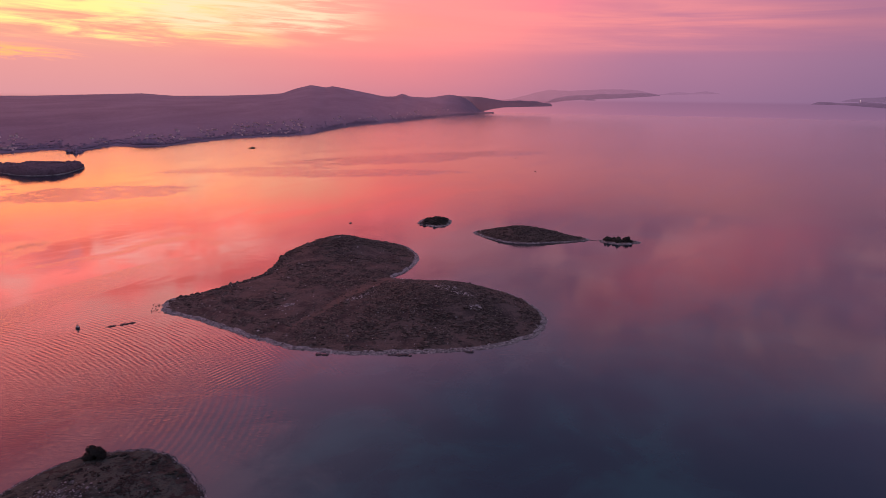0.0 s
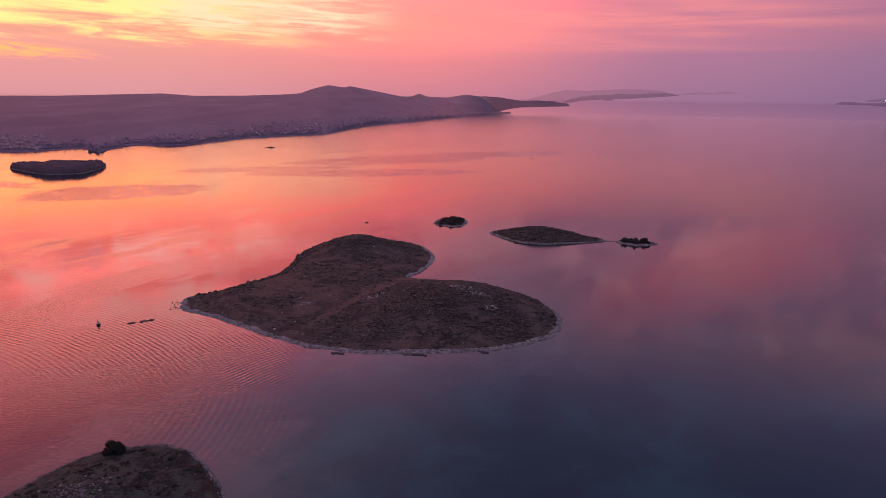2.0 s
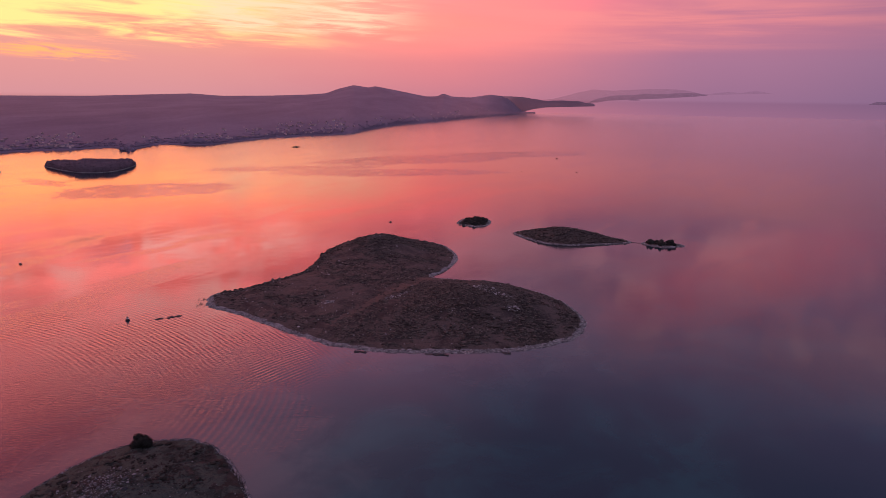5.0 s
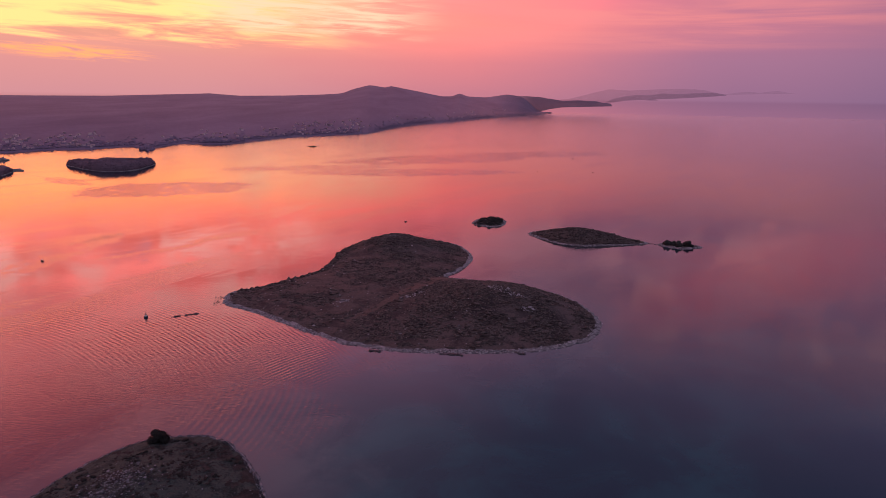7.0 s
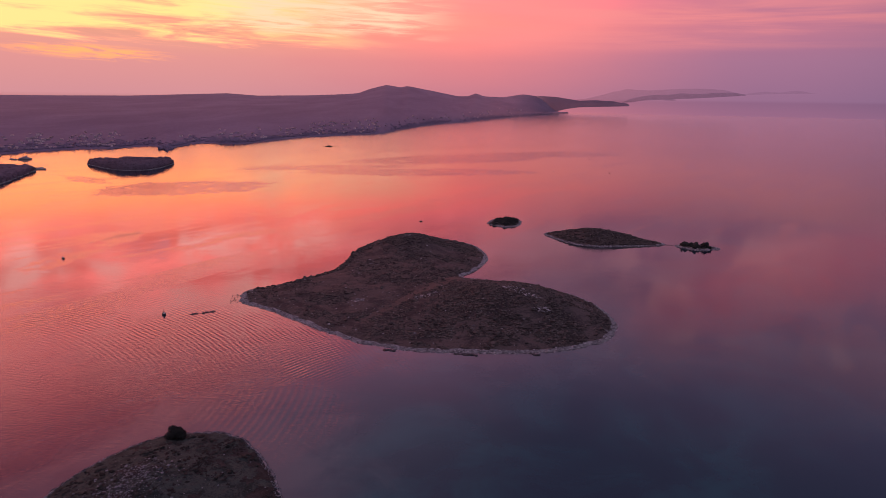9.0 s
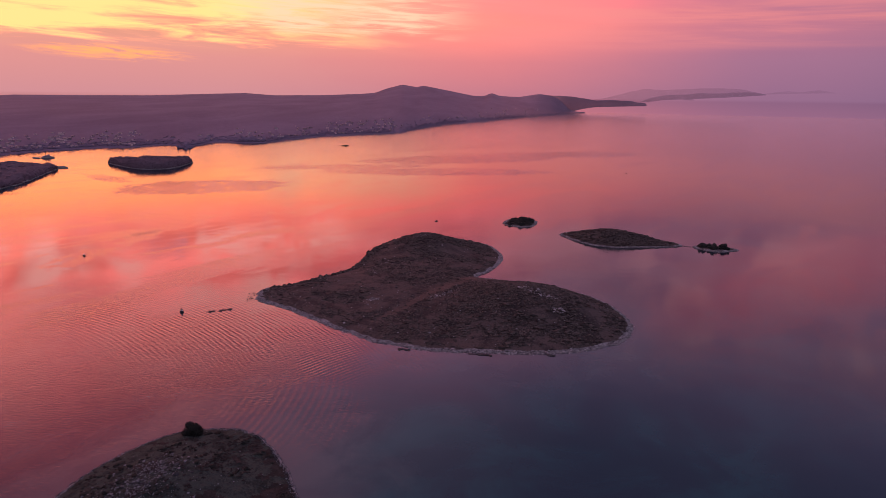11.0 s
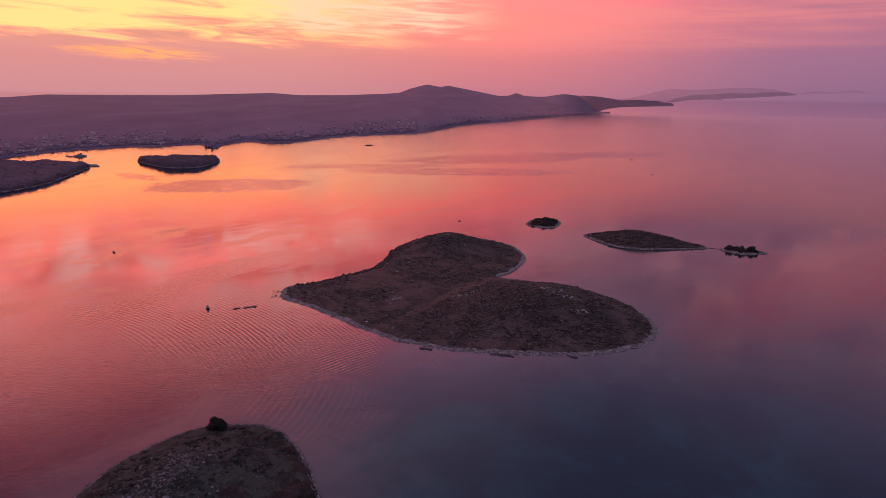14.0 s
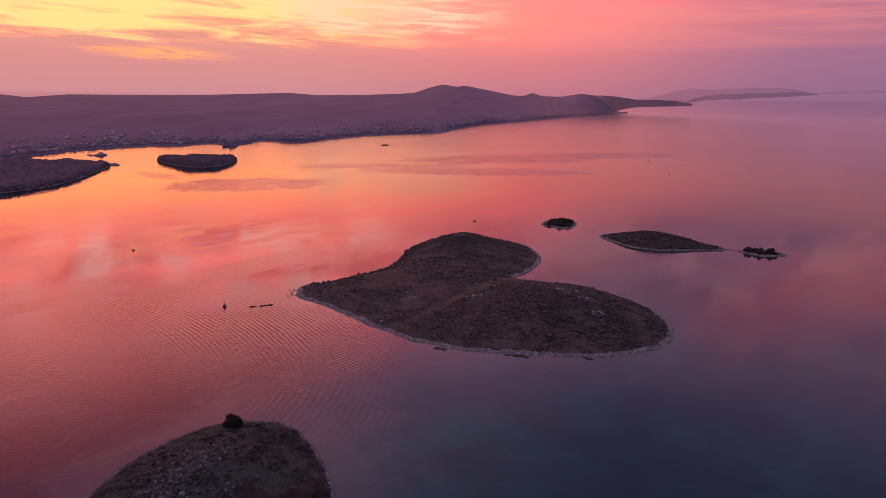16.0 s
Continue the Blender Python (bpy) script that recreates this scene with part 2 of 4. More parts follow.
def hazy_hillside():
    """Woods along the far shore; haze is put into their lifted purple colour and transparency."""
    m, t = material("haze_tinted_hillside")
    p = place(t)
    sep = t.nodes.new("ShaderNodeSeparateXYZ")
    t.links.new(p, sep.inputs[0])
    x, y, z = sep.outputs
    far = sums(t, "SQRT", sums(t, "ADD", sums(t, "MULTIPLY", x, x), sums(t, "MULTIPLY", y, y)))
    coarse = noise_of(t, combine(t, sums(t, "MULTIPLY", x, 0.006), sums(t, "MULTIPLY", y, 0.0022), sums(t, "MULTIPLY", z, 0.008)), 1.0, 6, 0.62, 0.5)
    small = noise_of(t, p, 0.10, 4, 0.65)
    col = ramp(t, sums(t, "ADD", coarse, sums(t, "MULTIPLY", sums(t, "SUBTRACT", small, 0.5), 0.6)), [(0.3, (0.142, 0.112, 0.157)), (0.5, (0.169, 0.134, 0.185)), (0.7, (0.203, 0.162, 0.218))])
    b = node(t, "ShaderNodeBsdfPrincipled", Roughness=0.95)
    b.inputs["Specular IOR Level"].default_value = 0.05
    t.links.new(col, b.inputs["Base Color"])
    even = t.nodes.new("ShaderNodeMix")
    even.data_type = "VECTOR"
    even.inputs[0].default_value, even.inputs[5].default_value = 0.35, (0, 0, 1)
    t.links.new(bump_of(t, small, 0.15, 2.0), even.inputs[4])
    t.links.new(even.outputs[1], b.inputs["Normal"])
    # more see-through with distance and towards the eastern end, in place of haze
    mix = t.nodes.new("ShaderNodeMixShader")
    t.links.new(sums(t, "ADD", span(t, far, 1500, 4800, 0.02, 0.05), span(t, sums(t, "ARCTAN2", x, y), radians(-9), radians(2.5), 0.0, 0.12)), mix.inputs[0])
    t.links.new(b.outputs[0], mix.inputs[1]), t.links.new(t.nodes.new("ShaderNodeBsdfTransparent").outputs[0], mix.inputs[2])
    finish(t, mix.outputs[0])
    return m


HILLSIDE = hazy_hillside()
# leaf colour lifted towards grey-purple and slightly see-through, standing in for haze
FAR_PINE = rough_stuff("haze_lifted_pine_leaves", [(0.098, 0.071, 0.087), (0.122, 0.089, 0.108), (0.150, 0.111, 0.133)], 0.10, 0.45, island=0.10, bump=0.5, distance=0.6, haze=0.05)
PLASTER = rough_stuff("plaster_wall", [(0.28, 0.215, 0.235), (0.42, 0.325, 0.34), (0.62, 0.49, 0.485)], 0.02, 0.6, each=0.9)
ROOF = rough_stuff("clay_roof", [(0.29, 0.205, 0.215), (0.42, 0.31, 0.31)], 0.03, 0.8, each=0.5)
SHUTTER = rough_stuff("faded_shutter", [(0.20, 0.155, 0.17), (0.27, 0.21, 0.225)], 0.5, 5.0)
PAINT_WHITE = rough_stuff("white_paint", [(0.62, 0.62, 0.60), (0.76, 0.75, 0.73)], 0.5, 5.0, roughness=0.4, spec=0.5)
PAINT_DARK = rough_stuff("dark_paint", [(0.02, 0.02, 0.025), (0.04, 0.04, 0.045)], 0.5, 5.0, roughness=0.5)
CONCRETE = rough_stuff("concrete", [(0.22, 0.21, 0.20), (0.34, 0.33, 0.31)], 0.3, 3.0)


def oval(t, x, y, cx, cy, rx, ry, turn, ragged, soft=0.25):
    """1 inside an oval of the sea with a ragged rim, 0 outside."""
    c, s = math.cos(radians(turn)), math.sin(radians(turn))
    dx, dy = sums(t, "SUBTRACT", x, cx), sums(t, "SUBTRACT", y, cy)
    u = sums(t, "DIVIDE", sums(t, "ADD", sums(t, "MULTIPLY", dx, c), sums(t, "MULTIPLY", dy, s)), rx)
    v = sums(t, "DIVIDE", sums(t, "SUBTRACT", sums(t, "MULTIPLY", dy, c), sums(t, "MULTIPLY", dx, s)), ry)
    d = sums(t, "SQRT", sums(t, "ADD", sums(t, "MULTIPLY", u, u), sums(t, "MULTIPLY", v, v)))
    d = sums(t, "ADD", d, ragged)
    return span(t, d, 1 - soft / 2, 1 + soft / 2, 1, 0)


def sea_material():
    m, t = material("calm_sea")
    p = place(t)
    sep = t.nodes.new("ShaderNodeSeparateXYZ")
    t.links.new(p, sep.inputs[0])
    x, y = sep.outputs[0], sep.outputs[1]
    far = sums(t, "SQRT", sums(t, "ADD", sums(t, "MULTIPLY", x, x), sums(t, "MULTIPLY", y, y)))
    rag_big = sums(t, "MULTIPLY", sums(t, "SUBTRACT", noise_of(t, p, 0.012, 6, 0.65, 0.8), 0.5), 1.6)
    rag_small = sums(t, "MULTIPLY", sums(t, "SUBTRACT", noise_of(t, p, 0.045, 5, 0.6, 0.6), 0.5), 1.2)
    # catspaws: patches where a breath of wind roughens the water
    rag_fine = sums(t, "MULTIPLY", sums(t, "SUBTRACT", noise_of(t, combine(t, sums(t, "MULTIPLY", x, 0.10), sums(t, "MULTIPLY", y, 0.05)), 1.0, 6, 0.7, 0.5), 0.5), 1.4)
    ragged = sums(t, "ADD", sums(t, "MULTIPLY", rag_big, 0.7), rag_fine)
    ruffled = oval(t, x, y, -405, 680, 100, 55, 25, ragged, 0.08)
    for cx, cy, rx, ry, turn in ((-300, 930, 130, 34, 20), (-130, 1100, 190, 75, 28), (-150, 900, 170, 45, 12), (-560, 720, 60, 16, -30), (60, 1250, 150, 60, 20)):
        ruffled = sums(t, "MAXIMUM", ruffled, sums(t, "MULTIPLY", oval(t, x, y, cx, cy, rx, ry, turn, ragged, 0.22), 0.62))
    holes = noise_of(t, combine(t, sums(t, "MULTIPLY", x, 0.055), sums(t, "MULTIPLY", y, 0.045)), 1.0, 5, 0.65, 1.0)
    ruffled = sums(t, "MULTIPLY", ruffled, span(t, holes, 0.36, 0.44))
    # long slicks drawn out by the current
    along = sums(t, "ADD", sums(t, "MULTIPLY", x, 0.5), sums(t, "MULTIPLY", y, 0.866))
    across = sums(t, "SUBTRACT", sums(t, "MULTIPLY", x, 0.866), sums(t, "MULTIPLY", y, 0.5))
    slick = noise_of(t, combine(t, sums(t, "MULTIPLY", along, 0.006), sums(t, "MULTIPLY", across, 0.022)), 1.0, 7, 0.6, 1.0)
    calm = span(t, slick, 0.50, 0.57)
    ruffled = sums(t, "MAXIMUM", ruffled, sums(t, "MULTIPLY", oval(t, x, y, -275, 385, 95, 60, 40, ragged, 0.8), span(t, slick, 0.53, 0.58, 0, 0.55)))
    gust = oval(t, x, y, -307, 387, 58, 13, 90, sums(t, "MULTIPLY", ragged, 1.4), 0.30)
    ruffled = sums(t, "MAXIMUM", ruffled, sums(t, "MULTIPLY", oval(t, x, y, -262, 318, 95, 60, 63, ragged, 0.5), span(t, slick, 0.50, 0.53, 0, 0.30)))
    # two trains of long ripples that meet off the islet
    def train(cx, cy, length, crooked):
        dx, dy = sums(t, "SUBTRACT", x, cx), sums(t, "SUBTRACT", y, cy)
        d = sums(t, "SQRT", sums(t, "ADD", sums(t, "MULTIPLY", dx, dx), sums(t, "MULTIPLY", dy, dy)))
        d = sums(t, "ADD", d, sums(t, "MULTIPLY", rag_small, crooked))
        return sums(t, "SINE", sums(t, "MULTIPLY", d, 6.2832 / length))
    zone_a = oval(t, x, y, -140, 252, 75, 34, -8, rag_big, 1.3)
    zone_b = sums(t, "MULTIPLY", oval(t, x, y, -92, 231, 20, 26, 40, rag_big, 1.2), span(t, rag_small, -0.2, 0.25))
    zone_c = oval(t, x, y, -84, 190, 22, 26, 0, rag_big, 1.2)
    zone_a = sums(t, "MULTIPLY", zone_a, sums(t, "MULTIPLY_ADD", zone_b, -0.8, 1.0))
    gusts = sums(t, "MULTIPLY", zone_a, span(t, rag_small, -0.28, 0.22))
    long_train = sums(t, "ADD", train(-270, 90, 2.15, 3.2), sums(t, "MULTIPLY", train(-255, 70, 1.45, 2.6), 0.35))
    waves = sums(t, "ADD", sums(t, "MULTIPLY", long_train, sums(t, "MULTIPLY", gusts, 0.043)), sums(t, "MULTIPLY", train(40, 140, 2.2, 1.6), sums(t, "MULTIPLY", zone_b, 0.034)))
    waves = sums(t, "ADD", waves, sums(t, "MULTIPLY", train(-200, 178, 2.8, 1.6), sums(t, "MULTIPLY", zone_c, 0.016)))
    ripple = noise_of(t, combine(t, sums(t, "MULTIPLY", x, 0.5), sums(t, "MULTIPLY", y, 1.1)), 1.0, 5, 0.6)
    swell = noise_of(t, combine(t, sums(t, "MULTIPLY", x, 0.05), sums(t, "MULTIPLY", y, 0.11)), 1.0, 3, 0.6)
    fetch = span(t, far, 450, 1900)
    # a windless reach where the water lies like glass
    mirror = oval(t, x, y, -250, 420, 150, 125, 30, rag_big, 0.9)
    breeze = oval(t, x, y, -190, 205, 125, 80, -20, rag_big, 0.9)
    still = sums(t, "MULTIPLY_ADD", mirror, -0.006, sums(t, "MULTIPLY_ADD", breeze, 0.046, 0.010))
    amp = sums(t, "ADD", sums(t, "MULTIPLY_ADD", fetch, 0.066, still), sums(t, "ADD", sums(t, "MULTIPLY_ADD", sums(t, "MULTIPLY", gust, span(t, holes, 0.40, 0.52)), 0.10, sums(t, "MULTIPLY", ruffled, 0.15)), sums(t, "MULTIPLY", calm, 0.030)))
    height = sums(t, "ADD", sums(t, "MULTIPLY", sums(t, "SUBTRACT", ripple, 0.5), amp), sums(t, "ADD", waves, sums(t, "MULTIPLY", swell, 0.03)))
    normal = bump_of(t, height, 1.0, 1.0)
    # the water's own colour: deep blue, greener over pale sand
    bottom = noise_of(t, p, 0.022, 5, 0.6, 0.6)
    deep = blend(t, span(t, bottom, 0.40, 0.66), (0.009, 0.014, 0.025), (0.010, 0.038, 0.047))
    shoal = oval(t, x, y, -94, 142, 44, 50, 0, rag_small, 0.9)
    for cx, cy, rx, ry, turn in ((-10, 298, 78, 66, -15), (-85, 415, 55, 75, 0), (68, 487, 62, 38, -5), (-160, 296, 34, 22, 30)):
        shoal = sums(t, "MAXIMUM", shoal, sums(t, "MULTIPLY", oval(t, x, y, cx, cy, rx, ry, turn, rag_small, 0.8), 0.6))
    deep = blend(t, shoal, deep, (0.066, 0.070, 0.072))
    body = node(t, "ShaderNodeBsdfDiffuse")
    t.links.new(deep, body.inputs[0])
    gloss = node(t, "ShaderNodeBsdfGlossy", Color=(1, 1, 1, 1), Roughness=0.05)
    t.links.new(sums(t, "MULTIPLY_ADD", fetch, 0.09, 0.03), gloss.inputs["Roughness"])
    t.links.new(normal, gloss.inputs["Normal"])
    fres = node(t, "ShaderNodeFresnel", IOR=1.38)
    t.links.new(normal, fres.inputs["Normal"])
    mix = t.nodes.new("ShaderNodeMixShader")
    t.links.new(fres.outputs[0], mix.inputs[0])
    t.links.new(body.outputs[0], mix.inputs[1]), t.links.new(gloss.outputs[0], mix.inputs[2])
    finish(t, mix.outputs[0])
    return m


SEA = sea_material()

# ---------------------------------------------------------------- mesh helpers


def mesh_object(name, verts, faces, mats, parent=None, label="", kind="", smooth=True, slots=None):
    me = bpy.data.meshes.new(name)
    me.from_pydata(verts.tolist() if isinstance(verts, np.ndarray) else verts, [], faces.tolist() if isinstance(faces, np.ndarray) else faces)
    for m in mats if isinstance(mats, (list, tuple)) else [mats]:
        me.materials.append(m)
    me.polygons.foreach_set("use_smooth", [smooth] * len(me.polygons))
    if slots is not None:
        me.polygons.foreach_set("material_index", slots)
    me.update()
    ob = new(name, me)
    if parent:
        ob.parent = parent
    return tagged(ob, label, "", "", kind)


def part(name, bm, mat, parent, label="", smooth=False):
    """Links a bmesh as one mesh object under a thing."""
    me = bpy.data.meshes.new(name)
    bm.to_mesh(me)
    bm.free()
    me.materials.append(mat)
    me.polygons.foreach_set("use_smooth", [smooth] * len(me.polygons))
    ob = new(name, me)
    ob.parent = parent
    return tagged(ob, label)


def thing(name, label, category, m, group=""):
    ob = new(name)
    ob.matrix_world = m
    return tagged(ob, label, category, group)


def spline(points, n):
    """A closed smooth line through a few points."""
    p = np.array(points, float)
    k = len(p)
    seg = np.linalg.norm(np.roll(p, -1, 0) - p, axis=1)
    at = np.concatenate([[0], np.cumsum(seg)]) / seg.sum() * n
    out = []
    for i in range(n):
        j = int(np.searchsorted(at, i, "right") - 1)
        f = (i - at[j]) / (at[j + 1] - at[j])
        a, b, c, d = (p[(j + o) % k] for o in (-1, 0, 1, 2))
        out.append(0.5 * (2 * b + (c - a) * f + (2 * a - 5 * b + 4 * c - d) * f**2 + (3 * b - a - 3 * c + d) * f**3))
    return np.array(out)


def fractal(x, y, size, octaves=4, seed=0.0):
    return noise.fractal(Vector((x / size + seed, y / size - seed, seed)), 0.9, 2.0, octaves)


class Land:
    """An island: a shoreline drawn through a few points, hills as soft mounds, a rocky rim."""

    def __init__(self, shore, centre, hills, rim=3.0, bank=1.2, rough=0.5, seed=1.0, n=320, rings=56, ragged=1.2, points=()):
        self.points = points
        self.centre, self.hills, self.bank, self.rough, self.seed, self.rim = np.array(centre, float), hills, bank, rough, seed, rim
        line = spline(shore, n)
        for i, (px, py) in enumerate(line):
            d = line[i] - self.centre
            line[i] += d / np.linalg.norm(d) * ragged * (fractal(px, py, 14, 4, seed) + 0.5 * fractal(px, py, 4, 2, seed))
        self.line, self.n, self.rings = line, n, rings
        nxt = np.roll(line, -1, 0)
        self.a, self.b = line, nxt

    def beach(self, x, y):
        """Extra breadth of shingle on a low point of the shore."""
        return sum(w * math.exp(-((x - px) ** 2 + (y - py) ** 2) / 120) for px, py, w in self.points)

    def inland(self, x, y):
        """Metres from the shore, positive inside."""
        q = np.array([x, y])
        ab = self.b - self.a
        f = np.clip(((q - self.a) * ab).sum(1) / (ab**2).sum(1), 0, 1)
        d = np.sqrt(((self.a + ab * f[:, None] - q) ** 2).sum(1).min())
        cross = ((self.a[:, 1] > y) != (self.b[:, 1] > y)) & (x < (self.b[:, 0] - self.a[:, 0]) * (y - self.a[:, 1]) / (self.b[:, 1] - self.a[:, 1] + 1e-12) + self.a[:, 0])
        return d if cross.sum() % 2 else -d

    def height(self, x, y, inside=None):
        d = self.inland(x, y) if inside is None else inside
        if d < 0:
            return max(-2.5, d * 0.35)
        hill = sum(h * math.exp(-(((x - cx) / rx) ** 2 + ((y - cy) / ry) ** 2)) for cx, cy, rx, ry, h in self.hills)
        edge = 1 - math.exp(-d / 14)
        ground = self.bank * (1 - math.exp(-d / 4)) + hill * edge
        return ground + self.rough * edge * fractal(x, y, 16, 5, self.seed) + 0.25 * fractal(x, y, 2.5, 2, self.seed)

    def build(self, name, label, mats, slot_of=None):
        steps = np.concatenate([np.linspace(0, 0.9, self.rings - 14), np.linspace(0.91, 1.06, 14)])
        verts, faces, slots = [], [], []
        for s in steps:
            for q in self.line:
                x, y = self.centre + s * (q - self.centre)
                verts.append((x, y, self.height(x, y)))
        n = self.n
        for r in range(len(steps) - 1):
            for i in range(n):
                j = (i + 1) % n
                faces.append((r * n + i, r * n + j, (r + 1) * n + j, (r + 1) * n + i))
                cx, cy, cz = (sum(verts[k][a] for k in faces[-1]) / 4 for a in range(3))
                d = self.inland(cx, cy)
                slot = 1 if d < (self.rim + self.beach(cx, cy)) * (1 + 0.5 * fractal(cx, cy, 9, 3, 5.0)) else 0
                if not slot and slot_of:
                    slot = slot_of(cx, cy)
                slots.append(slot)
        ob = mesh_object(name, verts, faces, mats, slots=slots)
        return tagged(ob, label, "island")

    def spots(self, count, low, high, rng, box=None, patchy=0.0):
        """Random places so many metres from the shore."""
        lo, hi = self.line.min(0) - 3, self.line.max(0) + 3
        if box:
            lo, hi = np.array(box[:2]), np.array(box[2:])
        got = []
        for _ in range(count * 60):
            if len(got) >= count:
                break
            x, y = rng.uniform(lo[0], hi[0]), rng.uniform(lo[1], hi[1])
            if patchy and rng.random() < 0.5 - patchy * fractal(x, y, 22, 4, self.seed + 3):
                continue
            d = self.inland(x, y)
            if low <= d <= high:
                got.append((x, y, self.height(x, y, d)))
        return got


def ball(subdivisions):
    bm = bmesh.new()
    bmesh.ops.create_icosphere(bm, subdivisions=subdivisions, radius=1)
    v = np.array([tuple(q.co) for q in bm.verts])
    f = np.array([[q.index for q in face.verts] for face in bm.faces])
    bm.free()
    return v, f


BALLS = {k: ball(k) for k in (1, 2)}


def lumps(spots, rng, detail, jag, squash=1.0):
    """Uneven lumps joined in one mesh: spots are x, y, z, radius, height."""
    v0, f0 = BALLS[detail]
    verts, faces = [], []
    for i, (x, y, z, r, h) in enumerate(spots):
        k = 1 + jag * (rng.random(len(v0)) - 0.5) * 2
        v = v0 * k[:, None]
        a = rng.uniform(0, 6.283)
        c, s = math.cos(a), math.sin(a)
        w = r * rng.uniform(0.7, 1.3)
        vx, vy = v[:, 0] * r, v[:, 1] * w
        verts.append(np.stack([x + vx * c - vy * s, y + vx * s + vy * c, z + v[:, 2] * h], 1))
        faces.append(f0 + i * len(v0))
    return np.concatenate(verts), np.concatenate(faces)


def stuff(name, spots, rng, mat, parent, label, detail=1, jag=0.3, smooth=False):
    v, f = lumps(spots, rng, detail, jag)
    return mesh_object(name, v, f, mat, parent, label, "stuff", smooth)


def rim_rocks(land, count, rng, size, low=-1.5, high=3.0):
    got = []
    n = len(land.line)
    for _ in range(count):
        i = rng.integers(n)
        q = land.line[i] + (land.b[i] - land.line[i]) * rng.random()
        d = land.centre - q
        d = d / np.linalg.norm(d)
        x, y = q + d * rng.uniform(low, high)
        z = land.height(x, y)
        r = size * min(2.0, rng.lognormal(0, 0.55))
        got.append((x, y, max(z, -0.25) + 0.15 * r, r, r * rng.uniform(0.45, 0.8)))
    return got


def bushes(spots, rng, size, tall):
    """Each bush is two to four overlapping lumps."""
    got = []
    for x, y, z in spots:
        r = size * min(1.7, rng.lognormal(0, 0.4))
        for _ in range(rng.integers(2, 5)):
            q = r * rng.uniform(0.45, 0.85)
            h = q * tall * rng.uniform(0.7, 1.2)
            got.append((x + rng.normal(0, 0.5) * r, y + rng.normal(0, 0.5) * r, z + h * 0.5, q, h))
    return got


# ---------------------------------------------------------------- the sea
def build_sea():
    radii = np.concatenate([[0.0], np.geomspace(60, 4940, 40)])
    n = 180
    verts, faces = [(0, 0, 0)], []
    for r in radii[1:]:
        for i in range(n):
            a = 2 * math.pi * i / n
            verts.append((r * math.sin(a), r * math.cos(a), 0))
    for i in range(n):
        faces.append((0, 1 + (i + 1) % n, 1 + i))
    for k in range(len(radii) - 2):
        for i in range(n):
            j = (i + 1) % n
            a, b = 1 + k * n, 1 + (k + 1) * n
            faces.append((a + i, a + j, b + j, b + i))
    ob = mesh_object("water", verts, faces, SEA, kind="structure")
    tagged(ob, "calm sea channel with ripples and smooth slicks", "water")


build_sea()

# ---------------------------------------------------------------- the islands
rng = np.random.default_rng(4)

HEART_SHORE = [(-148.3, 297.6), (-132.3, 289.5), (-118, 281.8), (-102.4, 271), (-90, 262.8), (-80, 257.6), (-69, 252.8), (-51.5, 248.6), (-39.7, 247.7), (-26, 248.4), (-3.4, 251.4),
               (9.7, 253.6), (20.5, 257), (30.2, 262), (39.5, 270), (46.3, 279.8), (49.8, 290.4), (50.3, 301), (47.6, 314), (40, 329), (28, 342), (6, 355), (-18, 360), (-33.5, 365),
               (-28, 377), (-23.2, 394), (-20.7, 411), (-24.5, 430), (-37, 452), (-66, 467), (-90, 464), (-107, 446), (-116, 420), (-115, 390), (-118, 361), (-131, 341), (-145, 324), (-154, 314)]
heart = Land(HEART_SHORE, (-62, 332), [(0, 306, 42, 33, 13.2), (-82, 432, 32, 30, 11.0), (-75, 345, 60, 50, 4.0)], seed=2.3, rim=2.4, points=((-151, 305, 2.2),))


def heart_slots(x, y):
    # a worn strip of bare soil runs down the dip from the cove
    f = ((x + 33) * -45 + (y - 350) * -79) / 8266
    off = abs((x + 33) * 79 - (y - 350) * 45) / 90.9 + 3 * fractal(x, y, 12, 3, 1.0)
    return 2 if 0.0 < f < 1.0 and off < 5.0 - 3.4 * f else 0


heart_island = heart.build("heart_island", "heart-shaped scrub island with a pale stony shore", [HEATH, LIMESTONE, PATH], heart_slots)
def scrubby(*spot):
    """Places on the heart-shaped island that keep off the worn strip."""
    return [q for q in heart.spots(*spot) if not heart_slots(q[0], q[1]) or rng.random() < 0.25]


stuff("thicket", bushes(scrubby(1300, 3.0, 200, rng, None, 2.0), rng, 0.85, 0.40) + bushes(scrubby(420, 3.0, 30, rng, (-45, 250, 46, 300), 1.2), rng, 0.9, 0.42), rng, HOLM, heart_island, "darker evergreen clumps", jag=0.4)
stuff("shingle", rim_rocks(heart, 8500, rng, 0.27, -1.0, 2.4), rng, LIMESTONE, heart_island, "pale limestone boulders along the waterline")
stuff("scrub", bushes(scrubby(15000, 2.6, 200, rng, None, 1.3), rng, 0.45, 0.34) + bushes(scrubby(4500, 3.0, 200, rng, (-45, 262, 46, 345), 1.2), rng, 0.5, 0.4) + bushes(scrubby(2600, 3.0, 200, rng, (-118, 395, -25, 462), 1.2), rng, 0.5, 0.4) + bushes(scrubby(420, 0.8, 4.0, rng, (-150, 318, -104, 465)), rng, 0.9, 0.7) + bushes(scrubby(90, 2.5, 7.0, rng, (-110, 440, -40, 470)), rng, 0.9, 0.6), rng, SCRUB, heart_island, "low dark evergreen scrub", jag=0.35)

